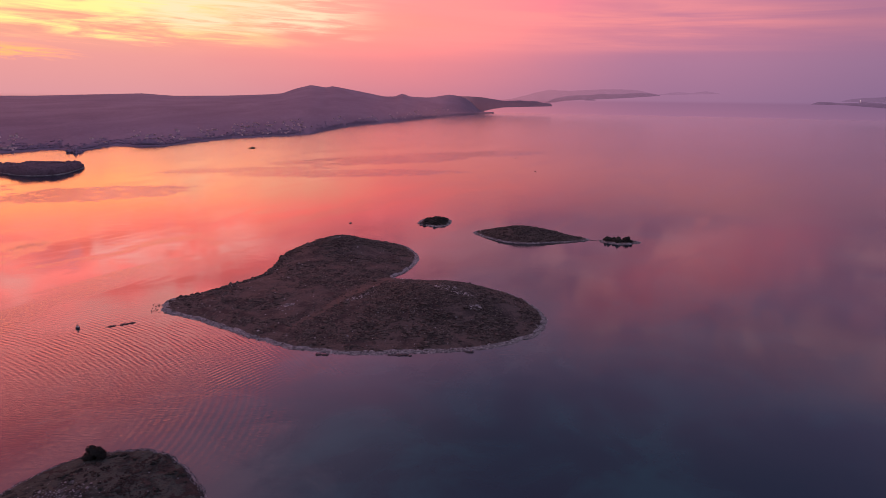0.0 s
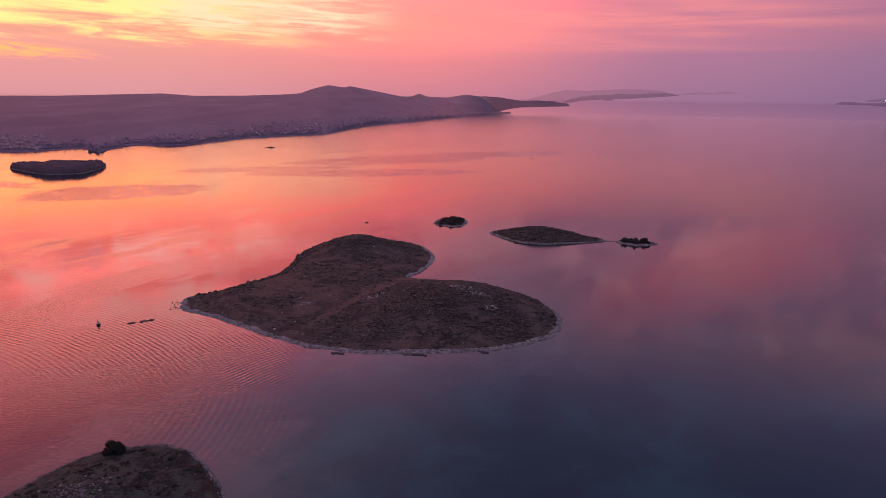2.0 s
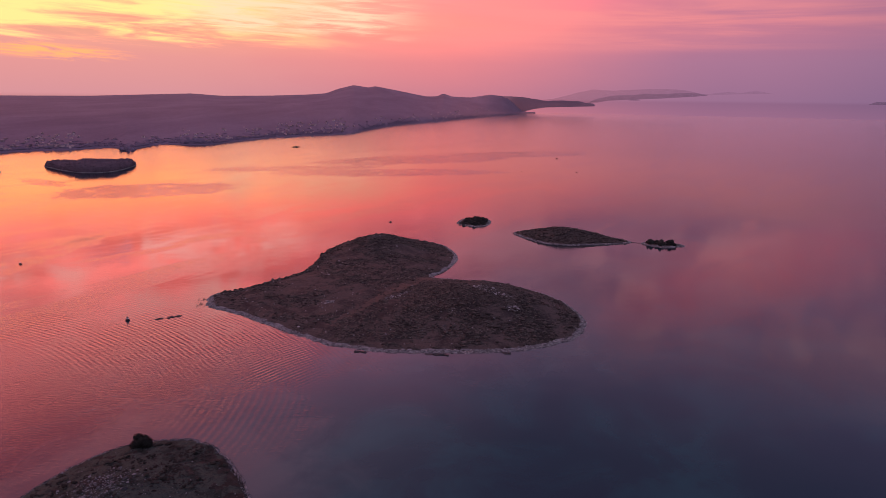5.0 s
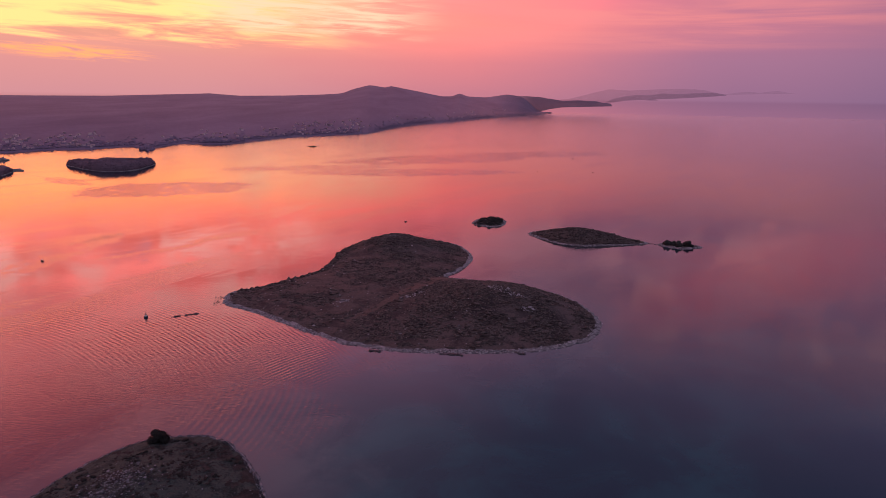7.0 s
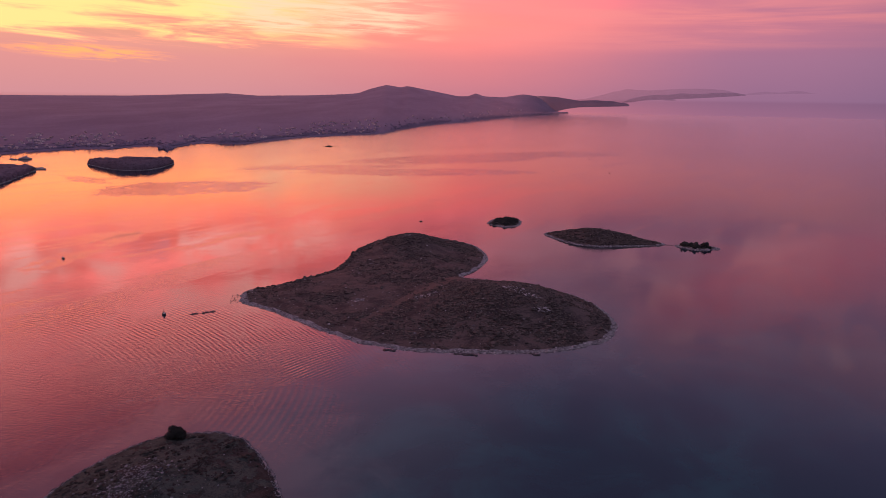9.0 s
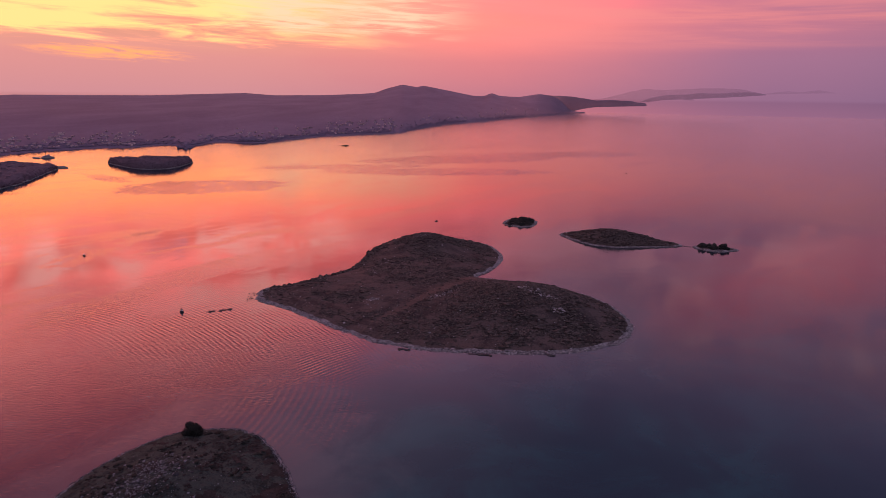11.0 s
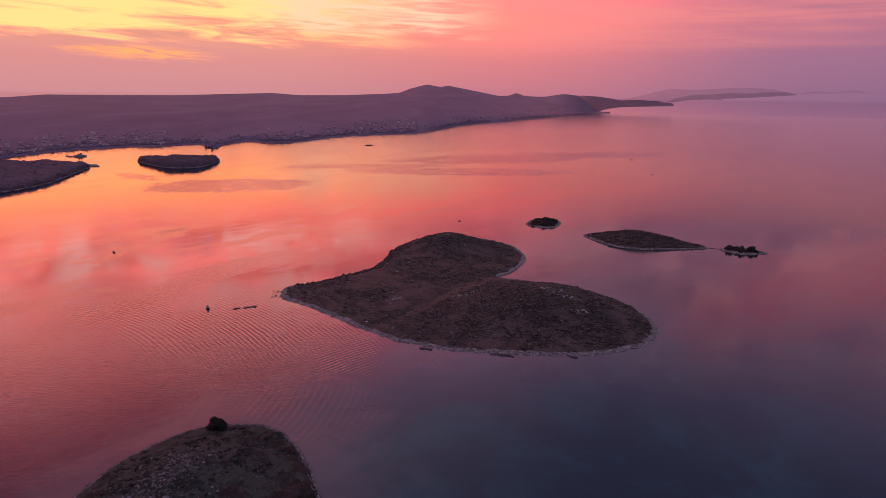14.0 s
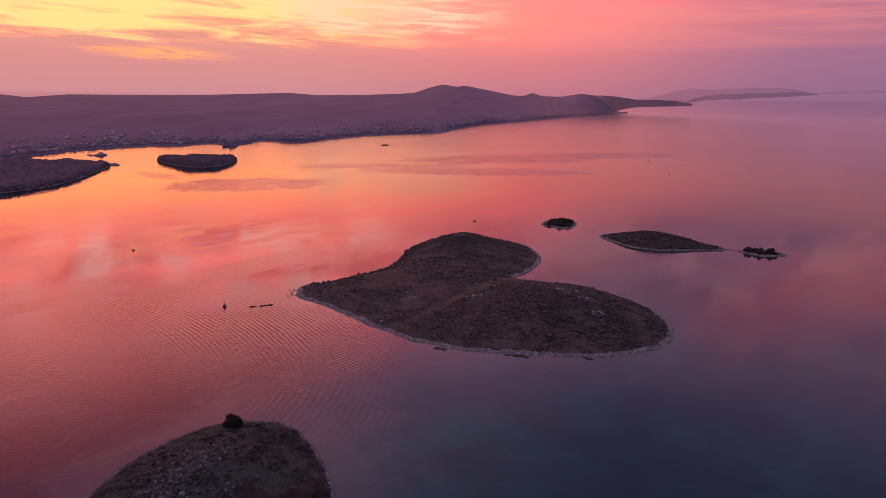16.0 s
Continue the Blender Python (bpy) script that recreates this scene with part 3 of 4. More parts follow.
near = Land([(-127, 118), (-128, 138), (-123, 154.5), (-116, 164), (-106.5, 169.5), (-97, 171), (-86, 168), (-76, 159), (-68, 149), (-61, 138), (-58, 122),
             (-62, 104), (-78, 92), (-100, 90), (-117, 100)], (-95, 130), [(-100, 132, 24, 28, 6.0)], seed=4.1, rim=0.8, ragged=0.8)
near_island = near.build("grassy_islet", "low grassy islet with boulders and a stony shore", [GRASSLAND, LIMESTONE, BROWN_HEATH], lambda x, y: 2 if x + 9 * fractal(x, y, 15, 4, 2.0) > -74 or fractal(x, y, 9, 4, 7.0) > 0.40 else 0)
stuff("tussock_heath", bushes(near.spots(1500, 1.5, 40, rng, (-92, 92, -58, 168), 1.2) + near.spots(700, 3, 60, rng, None, 2.4), rng, 0.34, 0.38), rng, BROWN_HEATH, near_island, "dark brown tussocks of heath", jag=0.4)
stuff("shingle", rim_rocks(near, 3000, rng, 0.16, -0.8, 1.7), rng, WEATHERED, near_island, "pale shore boulders")
stuff("scrub", bushes(near.spots(200, 3.0, 80, rng, None, 1.8) + near.spots(170, 2.0, 60, rng, (-83, 122, -60, 160), 1.2), rng, 0.6, 0.5), rng, DARK_SCRUB, near_island, "low dark bushes", jag=0.35)

round_islet = Land([(-27, 536), (-20, 526), (-10, 522), (-1, 530), (2, 546), (-2, 558), (-13, 563), (-24, 553)], (-13, 542),
                   [(-10, 544, 9, 12, 2.2)], seed=6.0, rim=1.5, n=160, rings=36)
round_island = round_islet.build("round_islet", "small round islet with dark trees and a pale rocky rim", [HEATH, LIMESTONE])
stuff("shingle", rim_rocks(round_islet, 900, rng, 0.34, -0.8, 2.0), rng, LIMESTONE, round_island, "pale shore boulders")
stuff("pine_wood", bushes(round_islet.spots(110, 2.5, 60, rng), rng, 1.2, 0.7) + bushes(round_islet.spots(26, 3, 60, rng, (-12, 532, 0, 556)), rng, 2.0, 0.85), rng, DARK_SCRUB, round_island, "dense dark trees", jag=0.35)

leaf_islet = Land([(22, 502), (29, 485), (42, 469), (58, 463), (76, 465), (96, 471), (114, 479), (103, 490), (86, 503), (62, 514), (40, 514)], (66, 487),
                  [(60, 490, 32, 18, 8.5), (88, 486, 18, 10, 2.0)], seed=7.0, rim=1.3, n=220, rings=40)
leaf_island = leaf_islet.build("leaf_islet", "long pointed islet covered in dark scrub", [HEATH, LIMESTONE])
stuff("shingle", rim_rocks(leaf_islet, 1100, rng, 0.40, -0.8, 1.5), rng, LIMESTONE, leaf_island, "pale shore boulders")
stuff("scrub", bushes(leaf_islet.spots(1500, 2.8, 90, rng), rng, 0.8, 0.55), rng, SCRUB, leaf_island, "low dark scrub", jag=0.35)

tiny_islet = Land([(121, 476), (128, 468), (136, 464), (145, 467), (153, 472), (146, 480), (134, 484)], (136, 474), [(137, 475, 9, 7, 1.2)], seed=8.0, rim=1.7, n=140, rings=32)
tiny_island = tiny_islet.build("rocky_islet", "tiny rocky islet with a clump of dark bushes", [HEATH, LIMESTONE])
stuff("shingle", rim_rocks(tiny_islet, 800, rng, 0.36, -1.0, 2.2), rng, LIMESTONE, tiny_island, "pale shore boulders")
stuff("thicket", bushes(tiny_islet.spots(30, 3.5, 60, rng, (127, 468, 149, 480)), rng, 1.5, 1.15), rng, DARK_SCRUB, tiny_island, "dark bushes", jag=0.35)

def canopy(land, x, y, tall):
    """How high the crowns stand: lower towards the shore, uneven."""
    d = max(0.0, land.inland(x, y))
    crowns = 1.1 * fractal(x, y, 5.5, 3, 8.0) + 3.2 * fractal(x, y, 20, 3, 4.0)
    return max(0.6, (tall + crowns) * (1 - math.exp(-d / 2.6)))


def pine_wood(land, parent, tall, n, rings, fringe, top):
    """A closed canopy over the whole island, with single crowns along its edge and standing out of its top."""
    verts, faces = [], []
    line = np.stack([np.interp(np.arange(n) * land.n / n, np.arange(land.n + 1), np.append(land.line[:, k], land.line[0, k])) for k in (0, 1)], 1)
    for s in np.linspace(0, 1, rings) ** 0.8:
        for q in line:
            x, y = land.centre + 0.985 * s * (q - land.centre)
            verts.append((x, y, land.height(x, y) + (canopy(land, x, y, tall) if s < 1 else -0.5)))
    for r in range(rings - 1):
        for i in range(n):
            j = (i + 1) % n
            faces.append((r * n + i, r * n + j, (r + 1) * n + j, (r + 1) * n + i))
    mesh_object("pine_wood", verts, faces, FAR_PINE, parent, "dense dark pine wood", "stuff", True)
    crowns = []
    for x, y, z in land.spots(fringe, 0.6, 5.0, rng):
        r = rng.uniform(0.8, 1.7)
        crowns.append((x, y, z + canopy(land, x, y, tall) * rng.uniform(0.5, 1.0), r, r * rng.uniform(0.8, 1.2)))
    for x, y, z in land.spots(top, 5.0, 400, rng):
        r = rng.uniform(1.2, 2.4)
        crowns.append((x, y, z + canopy(land, x, y, tall) - 0.2 * r, r, r * rng.uniform(0.5, 0.8)))
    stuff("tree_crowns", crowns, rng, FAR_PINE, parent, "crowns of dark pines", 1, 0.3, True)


oval_islet = Land([(-682, 888), (-655, 864), (-611, 835), (-574, 820), (-549, 832), (-544, 860), (-556, 912), (-566, 932), (-590, 928), (-640, 905)], (-595, 860),
                  [(-595, 862, 60, 50, 3.0)], seed=9.0, rim=1.6, n=200, rings=36)
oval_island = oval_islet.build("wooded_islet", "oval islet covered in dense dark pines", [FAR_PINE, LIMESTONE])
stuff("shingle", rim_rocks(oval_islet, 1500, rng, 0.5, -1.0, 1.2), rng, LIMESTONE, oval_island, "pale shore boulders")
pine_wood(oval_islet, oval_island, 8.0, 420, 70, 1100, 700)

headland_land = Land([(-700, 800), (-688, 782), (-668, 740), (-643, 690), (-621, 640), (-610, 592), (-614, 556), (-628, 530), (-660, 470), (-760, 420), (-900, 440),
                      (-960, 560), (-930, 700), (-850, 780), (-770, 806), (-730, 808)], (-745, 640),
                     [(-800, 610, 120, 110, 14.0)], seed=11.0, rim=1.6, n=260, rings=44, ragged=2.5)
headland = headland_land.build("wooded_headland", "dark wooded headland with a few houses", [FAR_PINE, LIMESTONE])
stuff("shingle", rim_rocks(headland_land, 1600, rng, 0.6, -1.0, 1.2), rng, LIMESTONE, headland, "pale shore boulders")
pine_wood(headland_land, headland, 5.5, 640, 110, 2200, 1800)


ROCKS = []
for k in range(4):
    v, f = lumps([(0, 0, 0, 1.0, 0.6)], rng, 1, 0.3)
    ROCKS.append(bpy.data.meshes.new("rock"))
    ROCKS[-1].from_pydata(v.tolist(), [], f.tolist())
    ROCKS[-1].materials.append(WET_ROCK)


def reef(ends, count, size, label, spread=0.4):
    """A line of low rocks between two points of the sea."""
    (x0, y0), (x1, y1) = ends
    whole = thing("reef", label, "reef", pose(x0, y0, 0))
    for i in range(count):
        f = rng.random()
        ob = new("rock", ROCKS[i % 4])
        ob.parent = whole
        r = size * rng.uniform(0.4, 1.3)
        ob.matrix_basis = pose((x1 - x0) * f + rng.normal(0, spread), (y1 - y0) * f + rng.normal(0, spread), 0, 0, 0, rng.uniform(0, 360)) @ Matrix.Diagonal((r, r, r, 1))


reef(((-166, 274.5), (-162, 277)), 22, 0.5, "short line of dark wet rocks just breaking the surface")
reef(((-160.5, 278), (-155, 281.5)), 40, 0.6, "line of dark wet rocks just breaking the surface")
reef(((114.5, 479), (121, 476.5)), 14, 0.5, "thin chain of rocks between two islets")
for ends in (((-57.2, 247.0), (-52.4, 246.0)), ((-25.5, 246.9), (-16.8, 247.4)), ((9.0, 251.8), (11.6, 251.6))):
    reef(ends, 26, 0.75, "dark wet rocks jutting out from a stony shore", 0.35)
reef(((-157, 309), (-151, 295)), 60, 0.3, "scattered rocks off the point of the heart-shaped island", 1.3)

# ---------------------------------------------------------------- the far shore
COAST = [(-75, 1300), (-48, 1250), (-44.8, 1330), (-42, 1390), (-38.7, 1430), (-36, 1424), (-32.8, 1475), (-32.0, 1415), (-31.6, 1345), (-31.2, 1400), (-30.4, 1460), (-29, 1535),
         (-27, 1490), (-25, 1490), (-22.9, 1583), (-20, 1715), (-17.2, 1776), (-12.9, 1880), (-11.6, 2060), (-9.7, 2341), (-7.6, 2600), (-5, 2865),
         (-1.9, 3390), (1.0, 4000), (2.1, 4380), (2.7, 4690), (3.4, 4785), (4.0, 4800)]
RIDGE = [(-75, -0.4), (-47.8, -0.29), (-46.2, -0.49), (-43.5, -0.25), (-38.7, -0.24), (-33.9, -0.2), (-30.5, -0.07), (-26.4, 0.08), (-23.9, -0.09), (-19.8, -0.02),
         (-16.5, 0.12), (-15.07, 0.23), (-14.07, 0.61), (-12.59, 0.99), (-11.2, 0.78), (-10.7, 0.93), (-8.09, 0.46), (-6.06, 0.07), (-5.03, 0.08), (-4.41, 0.38), (-3.74, 0.09), (-1.93, 0.02),
         (-0.12, 0.31), (0.8, 0.20), (1.4, 0.02), (2.0, -0.40), (2.6, -1.0), (3.2, -1.2), (4.0, -1.26)]


def between(table, a):
    return float(np.interp(a, [q[0] for q in table], [q[1] for q in table]))


def crest(a):
    """The skyline's elevation, rounded off."""
    return sum(w * between(RIDGE, a + k) for k, w in ((-0.3, 0.18), (0.0, 0.64), (0.3, 0.18)))


def slope(a, r):
    """The height of the far shore at a bearing and a distance."""
    rc = between(COAST, a) + 10 * fractal(a * 40, 3.0, 30, 4, 2.0)
    rr = 4830
    top = min(EYE + rr * math.tan(radians(crest(a))), 2 + 0.20 * (rr - rc))
    s = (r - rc) / (rr - rc)
    broad = EYE + rr * math.tan(radians(sum(between(RIDGE, a + k) for k in range(-6, 7, 2)) / 7))
    top += (min(broad, 2 + 0.20 * (rr - rc)) - top) * max(0.0, 1 - s * s) ** 2
    if s < 0:
        return max(-6, s * 400)
    x, y = r * math.sin(radians(a)), r * math.cos(radians(a))
    lump = fractal(x, y, 700, 4, 3.0) * 14 * min(1, s * 2.5) * max(0, 1 - s) + fractal(x, y, 60, 3, 3.0) * 1.0 * min(1, s * 8)
    rise = 1.5 + (top - 1.5) * s**0.72 if s < 1 else top - (s - 1) * 60
    return rise + lump * (0.3 if s > 0.95 else 1)


def build_far_shore():
    angles = np.concatenate([np.arange(-75, -50, 0.5), np.arange(-50, 4.01, 0.1)])
    verts, faces = [], []
    steps = np.concatenate([[-0.01, -0.002, 0.0, 0.002, 0.005, 0.01, 0.02], np.linspace(0.03, 1.0, 46), [1.005, 1.012]])
    for a in angles:
        rc = between(COAST, a) + 10 * fractal(a * 40, 3.0, 30, 4, 2.0)
        rr = 4830
        for s in steps:
            r = rc + s * (rr - rc)
            verts.append((r * math.sin(radians(a)), r * math.cos(radians(a)), slope(a, r)))
    k = len(steps)
    for i in range(len(angles) - 1):
        for j in range(k - 1):
            faces.append((i * k + j, (i + 1) * k + j, (i + 1) * k + j + 1, i * k + j + 1))
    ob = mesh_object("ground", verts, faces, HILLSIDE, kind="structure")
    tagged(ob, "long wooded hillside of the far shore", "hillside")
    return ob


far_shore = build_far_shore()


def faded(share, start=None):
    """Far-off wooded land; haze is imitated by a purplish colour, only a share of it opaque."""
    m, t = material("haze_faded_woods")
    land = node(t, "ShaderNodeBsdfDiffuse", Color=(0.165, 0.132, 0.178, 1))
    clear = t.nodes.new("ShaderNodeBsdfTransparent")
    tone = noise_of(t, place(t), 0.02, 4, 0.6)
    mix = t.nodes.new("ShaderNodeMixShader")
    if start is not None:  # opacity fades in by bearing to soften the seam behind nearer land
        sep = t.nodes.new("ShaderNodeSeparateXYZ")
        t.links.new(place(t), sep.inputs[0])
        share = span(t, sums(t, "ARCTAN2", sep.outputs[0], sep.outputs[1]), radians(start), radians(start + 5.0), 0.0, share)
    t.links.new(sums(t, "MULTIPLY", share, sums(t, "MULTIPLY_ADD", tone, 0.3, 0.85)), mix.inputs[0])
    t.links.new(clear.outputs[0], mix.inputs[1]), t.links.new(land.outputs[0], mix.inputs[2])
    finish(t, mix.outputs[0])
    return m


def far_ridge(name, label, stops, distance, base, share, start=None):
    """A distant ridge, low and rounded: stops are bearing and elevation of its crest."""
    angles = np.arange(stops[0][0], stops[-1][0] + 0.01, 0.12)
    verts, faces = [], []
    for a in angles:
        top = EYE + distance * math.tan(radians(between(stops, a))) + 2.5 * fractal(a * 30, 1.0, 22, 4, 6.0)
        foot = EYE + distance * math.tan(radians(between(base, a)))
        for dr, z in ((0, foot - 1), (2, foot + 0.4 * (top - foot)), (12, max(top, foot))):
            verts.append(((distance + dr) * math.sin(radians(a)), (distance + dr) * math.cos(radians(a)), z))
    for i in range(len(angles) - 1):
        for j in range(2):
            faces.append((3 * i + j, 3 * (i + 1) + j, 3 * (i + 1) + j + 1, 3 * i + j + 1))
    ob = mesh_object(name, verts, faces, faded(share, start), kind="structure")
    return tagged(ob, label, "distant land")


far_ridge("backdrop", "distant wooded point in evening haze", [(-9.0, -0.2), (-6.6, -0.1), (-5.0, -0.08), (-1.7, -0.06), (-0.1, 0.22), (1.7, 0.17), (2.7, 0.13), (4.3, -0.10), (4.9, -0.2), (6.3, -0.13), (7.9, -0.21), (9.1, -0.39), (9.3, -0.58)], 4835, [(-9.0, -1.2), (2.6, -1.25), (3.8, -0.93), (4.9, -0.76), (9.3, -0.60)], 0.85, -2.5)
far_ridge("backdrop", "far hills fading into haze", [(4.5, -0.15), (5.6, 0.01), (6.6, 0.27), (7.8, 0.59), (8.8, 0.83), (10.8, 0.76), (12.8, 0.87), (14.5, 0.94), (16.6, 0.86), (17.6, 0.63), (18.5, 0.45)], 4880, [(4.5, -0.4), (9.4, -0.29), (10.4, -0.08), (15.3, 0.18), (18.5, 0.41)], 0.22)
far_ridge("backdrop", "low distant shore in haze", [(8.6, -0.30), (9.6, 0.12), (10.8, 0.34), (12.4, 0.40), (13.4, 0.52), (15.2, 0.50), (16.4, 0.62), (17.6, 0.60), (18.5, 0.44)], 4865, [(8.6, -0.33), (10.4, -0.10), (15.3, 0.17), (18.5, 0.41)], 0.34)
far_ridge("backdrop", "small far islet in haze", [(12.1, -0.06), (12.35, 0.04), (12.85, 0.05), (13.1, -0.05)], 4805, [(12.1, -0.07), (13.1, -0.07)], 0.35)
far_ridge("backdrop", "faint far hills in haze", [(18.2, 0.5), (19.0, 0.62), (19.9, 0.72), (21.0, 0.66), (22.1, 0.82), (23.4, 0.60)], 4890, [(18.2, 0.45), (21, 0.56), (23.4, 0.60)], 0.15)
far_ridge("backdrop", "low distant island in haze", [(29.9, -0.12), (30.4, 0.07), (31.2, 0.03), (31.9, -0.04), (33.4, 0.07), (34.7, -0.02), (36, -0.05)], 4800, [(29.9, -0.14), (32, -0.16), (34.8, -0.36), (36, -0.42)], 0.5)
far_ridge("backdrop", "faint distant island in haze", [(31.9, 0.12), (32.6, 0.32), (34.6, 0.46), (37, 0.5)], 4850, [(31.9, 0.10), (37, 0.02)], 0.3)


def bearing(a, r, lift=0.0):
    return r * math.sin(radians(a)), r * math.cos(radians(a)), slope(a, r) + lift


def shore_trees():
    spots, inland = [], []
    for _ in range(2800):
        a = rng.uniform(-50, 2.2)
        rc = between(COAST, a) + 10 * fractal(a * 40, 3.0, 30, 4, 2.0)
        dense = 0.5 + fractal(a * 8, 9.0, 12, 3, 1.0)
        if rng.random() > dense + 0.3:
            continue
        x, y, z = bearing(a, rc + abs(rng.normal(0, 25)) + 6)
        r = rng.uniform(1.3, 2.8)
        spots.append((x, y, z + 0.9, r * 1.3, r * rng.uniform(0.4, 0.75)))
    for _ in range(800):
        a = rng.uniform(-50, 1)
        if rng.random() > 0.75 + fractal(a * 8, 4.0, 12, 3, 2.0):
            continue
        rc = between(COAST, a)
        x, y, z = bearing(a, min(rc + 20 + abs(rng.normal(0, 60)), 4700))
        r = rng.uniform(1.5, 3.4)
        inland.append((x, y, z + 0.5, r * 1.6, r * rng.uniform(0.3, 0.55)))
    for a0, r0, wide, n in ((-26.2, 1498, 0.5, 90), (-31.6, 1362, 0.25, 10)):
        for _ in range(n):
            a = rng.normal(a0, wide)
            x, y, z = bearing(a, r0 + abs(rng.normal(0, 18)))
            r = rng.uniform(2.2, 4.5)
            spots.append((x, y, max(z, 0) + 2, r, r * 0.9))
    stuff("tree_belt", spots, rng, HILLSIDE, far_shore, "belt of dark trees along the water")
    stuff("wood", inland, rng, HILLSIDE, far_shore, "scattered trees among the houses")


shore_trees()


# ---------------------------------------------------------------- outcrops and boulders
def outcrop(land, spots, parent, label, size, count, mat):
    got = []
    for cx, cy, sx, sy in spots:
        for _ in range(count):
            x, y = rng.normal(cx, sx), rng.normal(cy, sy)
            r = size * rng.lognormal(0, 0.5)
            got.append((x, y, land.height(x, y) + 0.1 * r, r, r * rng.uniform(0.35, 0.6)))
    stuff("outcrop", got, rng, mat, parent, label)


outcrop(heart, [(-1, 303, 3.0, 1.0), (2, 300, 2.0, 0.8), (8, 297, 2.6, 0.7), (14, 287, 1.8, 0.7), (-84, 302, 2.2, 1.0), (-50, 304.5, 3.5, 1.6), (-44, 309.5, 2.5, 1.4), (-80, 428, 2.5, 1.5)],
        heart_island, "bare pale rock showing through the scrub", 0.30, 60, LIMESTONE)
loose = [(x, y, z + 0.05, r, r * 0.6) for x, y, z in heart.spots(800, 4, 200, rng) for r in (0.22 * rng.lognormal(0, 0.5),)]
stuff("rubble", loose, rng, LIMESTONE, heart_island, "loose pale stones")
outcrop(near, [(-104, 133, 4.5, 4.5), (-103, 141, 5.0, 3.5), (-107, 127, 6, 4), (-100, 122, 7, 4)], near_island, "field of pale boulders", 0.17, 420, WEATHERED)
loose = [(x, y, z + 0.05, r, r * 0.6) for x, y, z in near.spots(380, 3, 80, rng) for r in (0.13 * rng.lognormal(0, 0.5),)]
stuff("rubble", loose, rng, WEATHERED, near_island, "loose pale stones")


def boulders():
    shapes = []
    for k in range(5):
        v, f = lumps([(0, 0, 0, 1.0, 0.62)], rng, 2, 0.2)
        me = bpy.data.meshes.new("boulder")
        me.from_pydata(v.tolist(), [], f.tolist())
        me.materials.append(WEATHERED)
        shapes.append(me)
    for k in range(240):
        cx, cy, sx, sy = ((-104, 133, 4, 4), (-103, 141, 4.5, 3), (-107, 127, 6, 4), (-98, 120, 8, 5), (-85, 130, 9, 8))[min(4, int(k / 55))]
        x, y = rng.normal(cx, sx), rng.normal(cy, sy)
        if near.inland(x, y) < 2:
            continue
        r = min(0.3, 0.13 * rng.lognormal(0, 0.45))
        ob = new("boulder", shapes[k % 5])
        ob.parent = near_island
        ob.matrix_basis = pose(x, y, near.height(x, y) + 0.12 * r, rng.uniform(-12, 12), rng.uniform(-12, 12), rng.uniform(0, 360)) @ Matrix.Diagonal((r, r * rng.uniform(0.7, 1.2), r, 1))


boulders()


# ---------------------------------------------------------------- trees
def tube(bm, a, b, ra, rb, n=8):
    a, b = Vector(a), Vector(b)
    m = Matrix.Translation((a + b) / 2) @ (b - a).to_track_quat("Z", "Y").to_matrix().to_4x4()
    bmesh.ops.create_cone(bm, cap_ends=True, segments=n, radius1=ra, radius2=rb, depth=(b - a).length, matrix=m)


def tree(x, y, z, wide, tall, label, leaves, mat, blocky=False):
    """A bushy evergreen: tapered trunk, forked limbs, a crown of many small leaf sprays in uneven clumps."""
    t = thing("tree", label, "tree", pose(x, y, z))
    bm = bmesh.new()
    tube(bm, (0, 0, -0.4), (0.1, 0, tall * 0.35), 0.04 * tall, 0.028 * tall)
    part("trunk", bm, BARK, t)
    hubs = []
    for i in range(9):
        bm = bmesh.new()
        a = i * 2.4
        reach = wide * 0.36 * (0.5 + 0.5 * ((i * 37) % 10) / 10)
        tip = (1.2 * reach * math.cos(a), 0.95 * reach * math.sin(a), tall * (0.36 + 0.32 * ((i * 53) % 10) / 10))
        if blocky:
            tip = (wide * (-0.32 + 0.16 * (i % 5)), wide * (0.14 if i % 2 else -0.14), tall * (0.30 + (0.20 if i % 5 > 3 else 0.38) * (i % 3) / 2))
        tube(bm, (0.05, 0, tall * 0.25), tip, 0.018 * tall, 0.006 * tall, 6)
        hubs.append((tip, wide * rng.uniform(0.18, 0.27)))
        part("limb", bm, BARK, t)
    hubs.append(((0, 0, tall * 0.62), wide * 0.3))
    verts, faces = [], []
    for _ in range(leaves):
        (hx, hy, hz), r = hubs[rng.integers(len(hubs))]
        d = rng.normal(0, 1, 3)
        d = d / np.linalg.norm(d) * r * rng.uniform(0.55, 1.08)
        c = np.array((hx, hy, hz)) + d * (1, 1, 0.85)
        if c[2] < 0.1:
            continue
        u = rng.normal(0, 1, 3)
        u = u / np.linalg.norm(u) * rng.uniform(0.12, 0.3)
        w = np.cross(u, d)
        w = w / (np.linalg.norm(w) + 1e-9) * rng.uniform(0.07, 0.16)
        k = len(verts)
        verts += [tuple(c - u), tuple(c + w), tuple(c + u), tuple(c - w)]
        faces.append((k, k + 1, k + 2, k + 3))
    mesh_object("crown", verts, faces, mat, t, "dense dark evergreen leaves", smooth=False)
    return t


tree(-107.2, 164.2, near.height(-107.2, 164.2), 6.4, 3.6, "lone dense evergreen tree on a grassy islet", 9000, DARK_SCRUB, True)


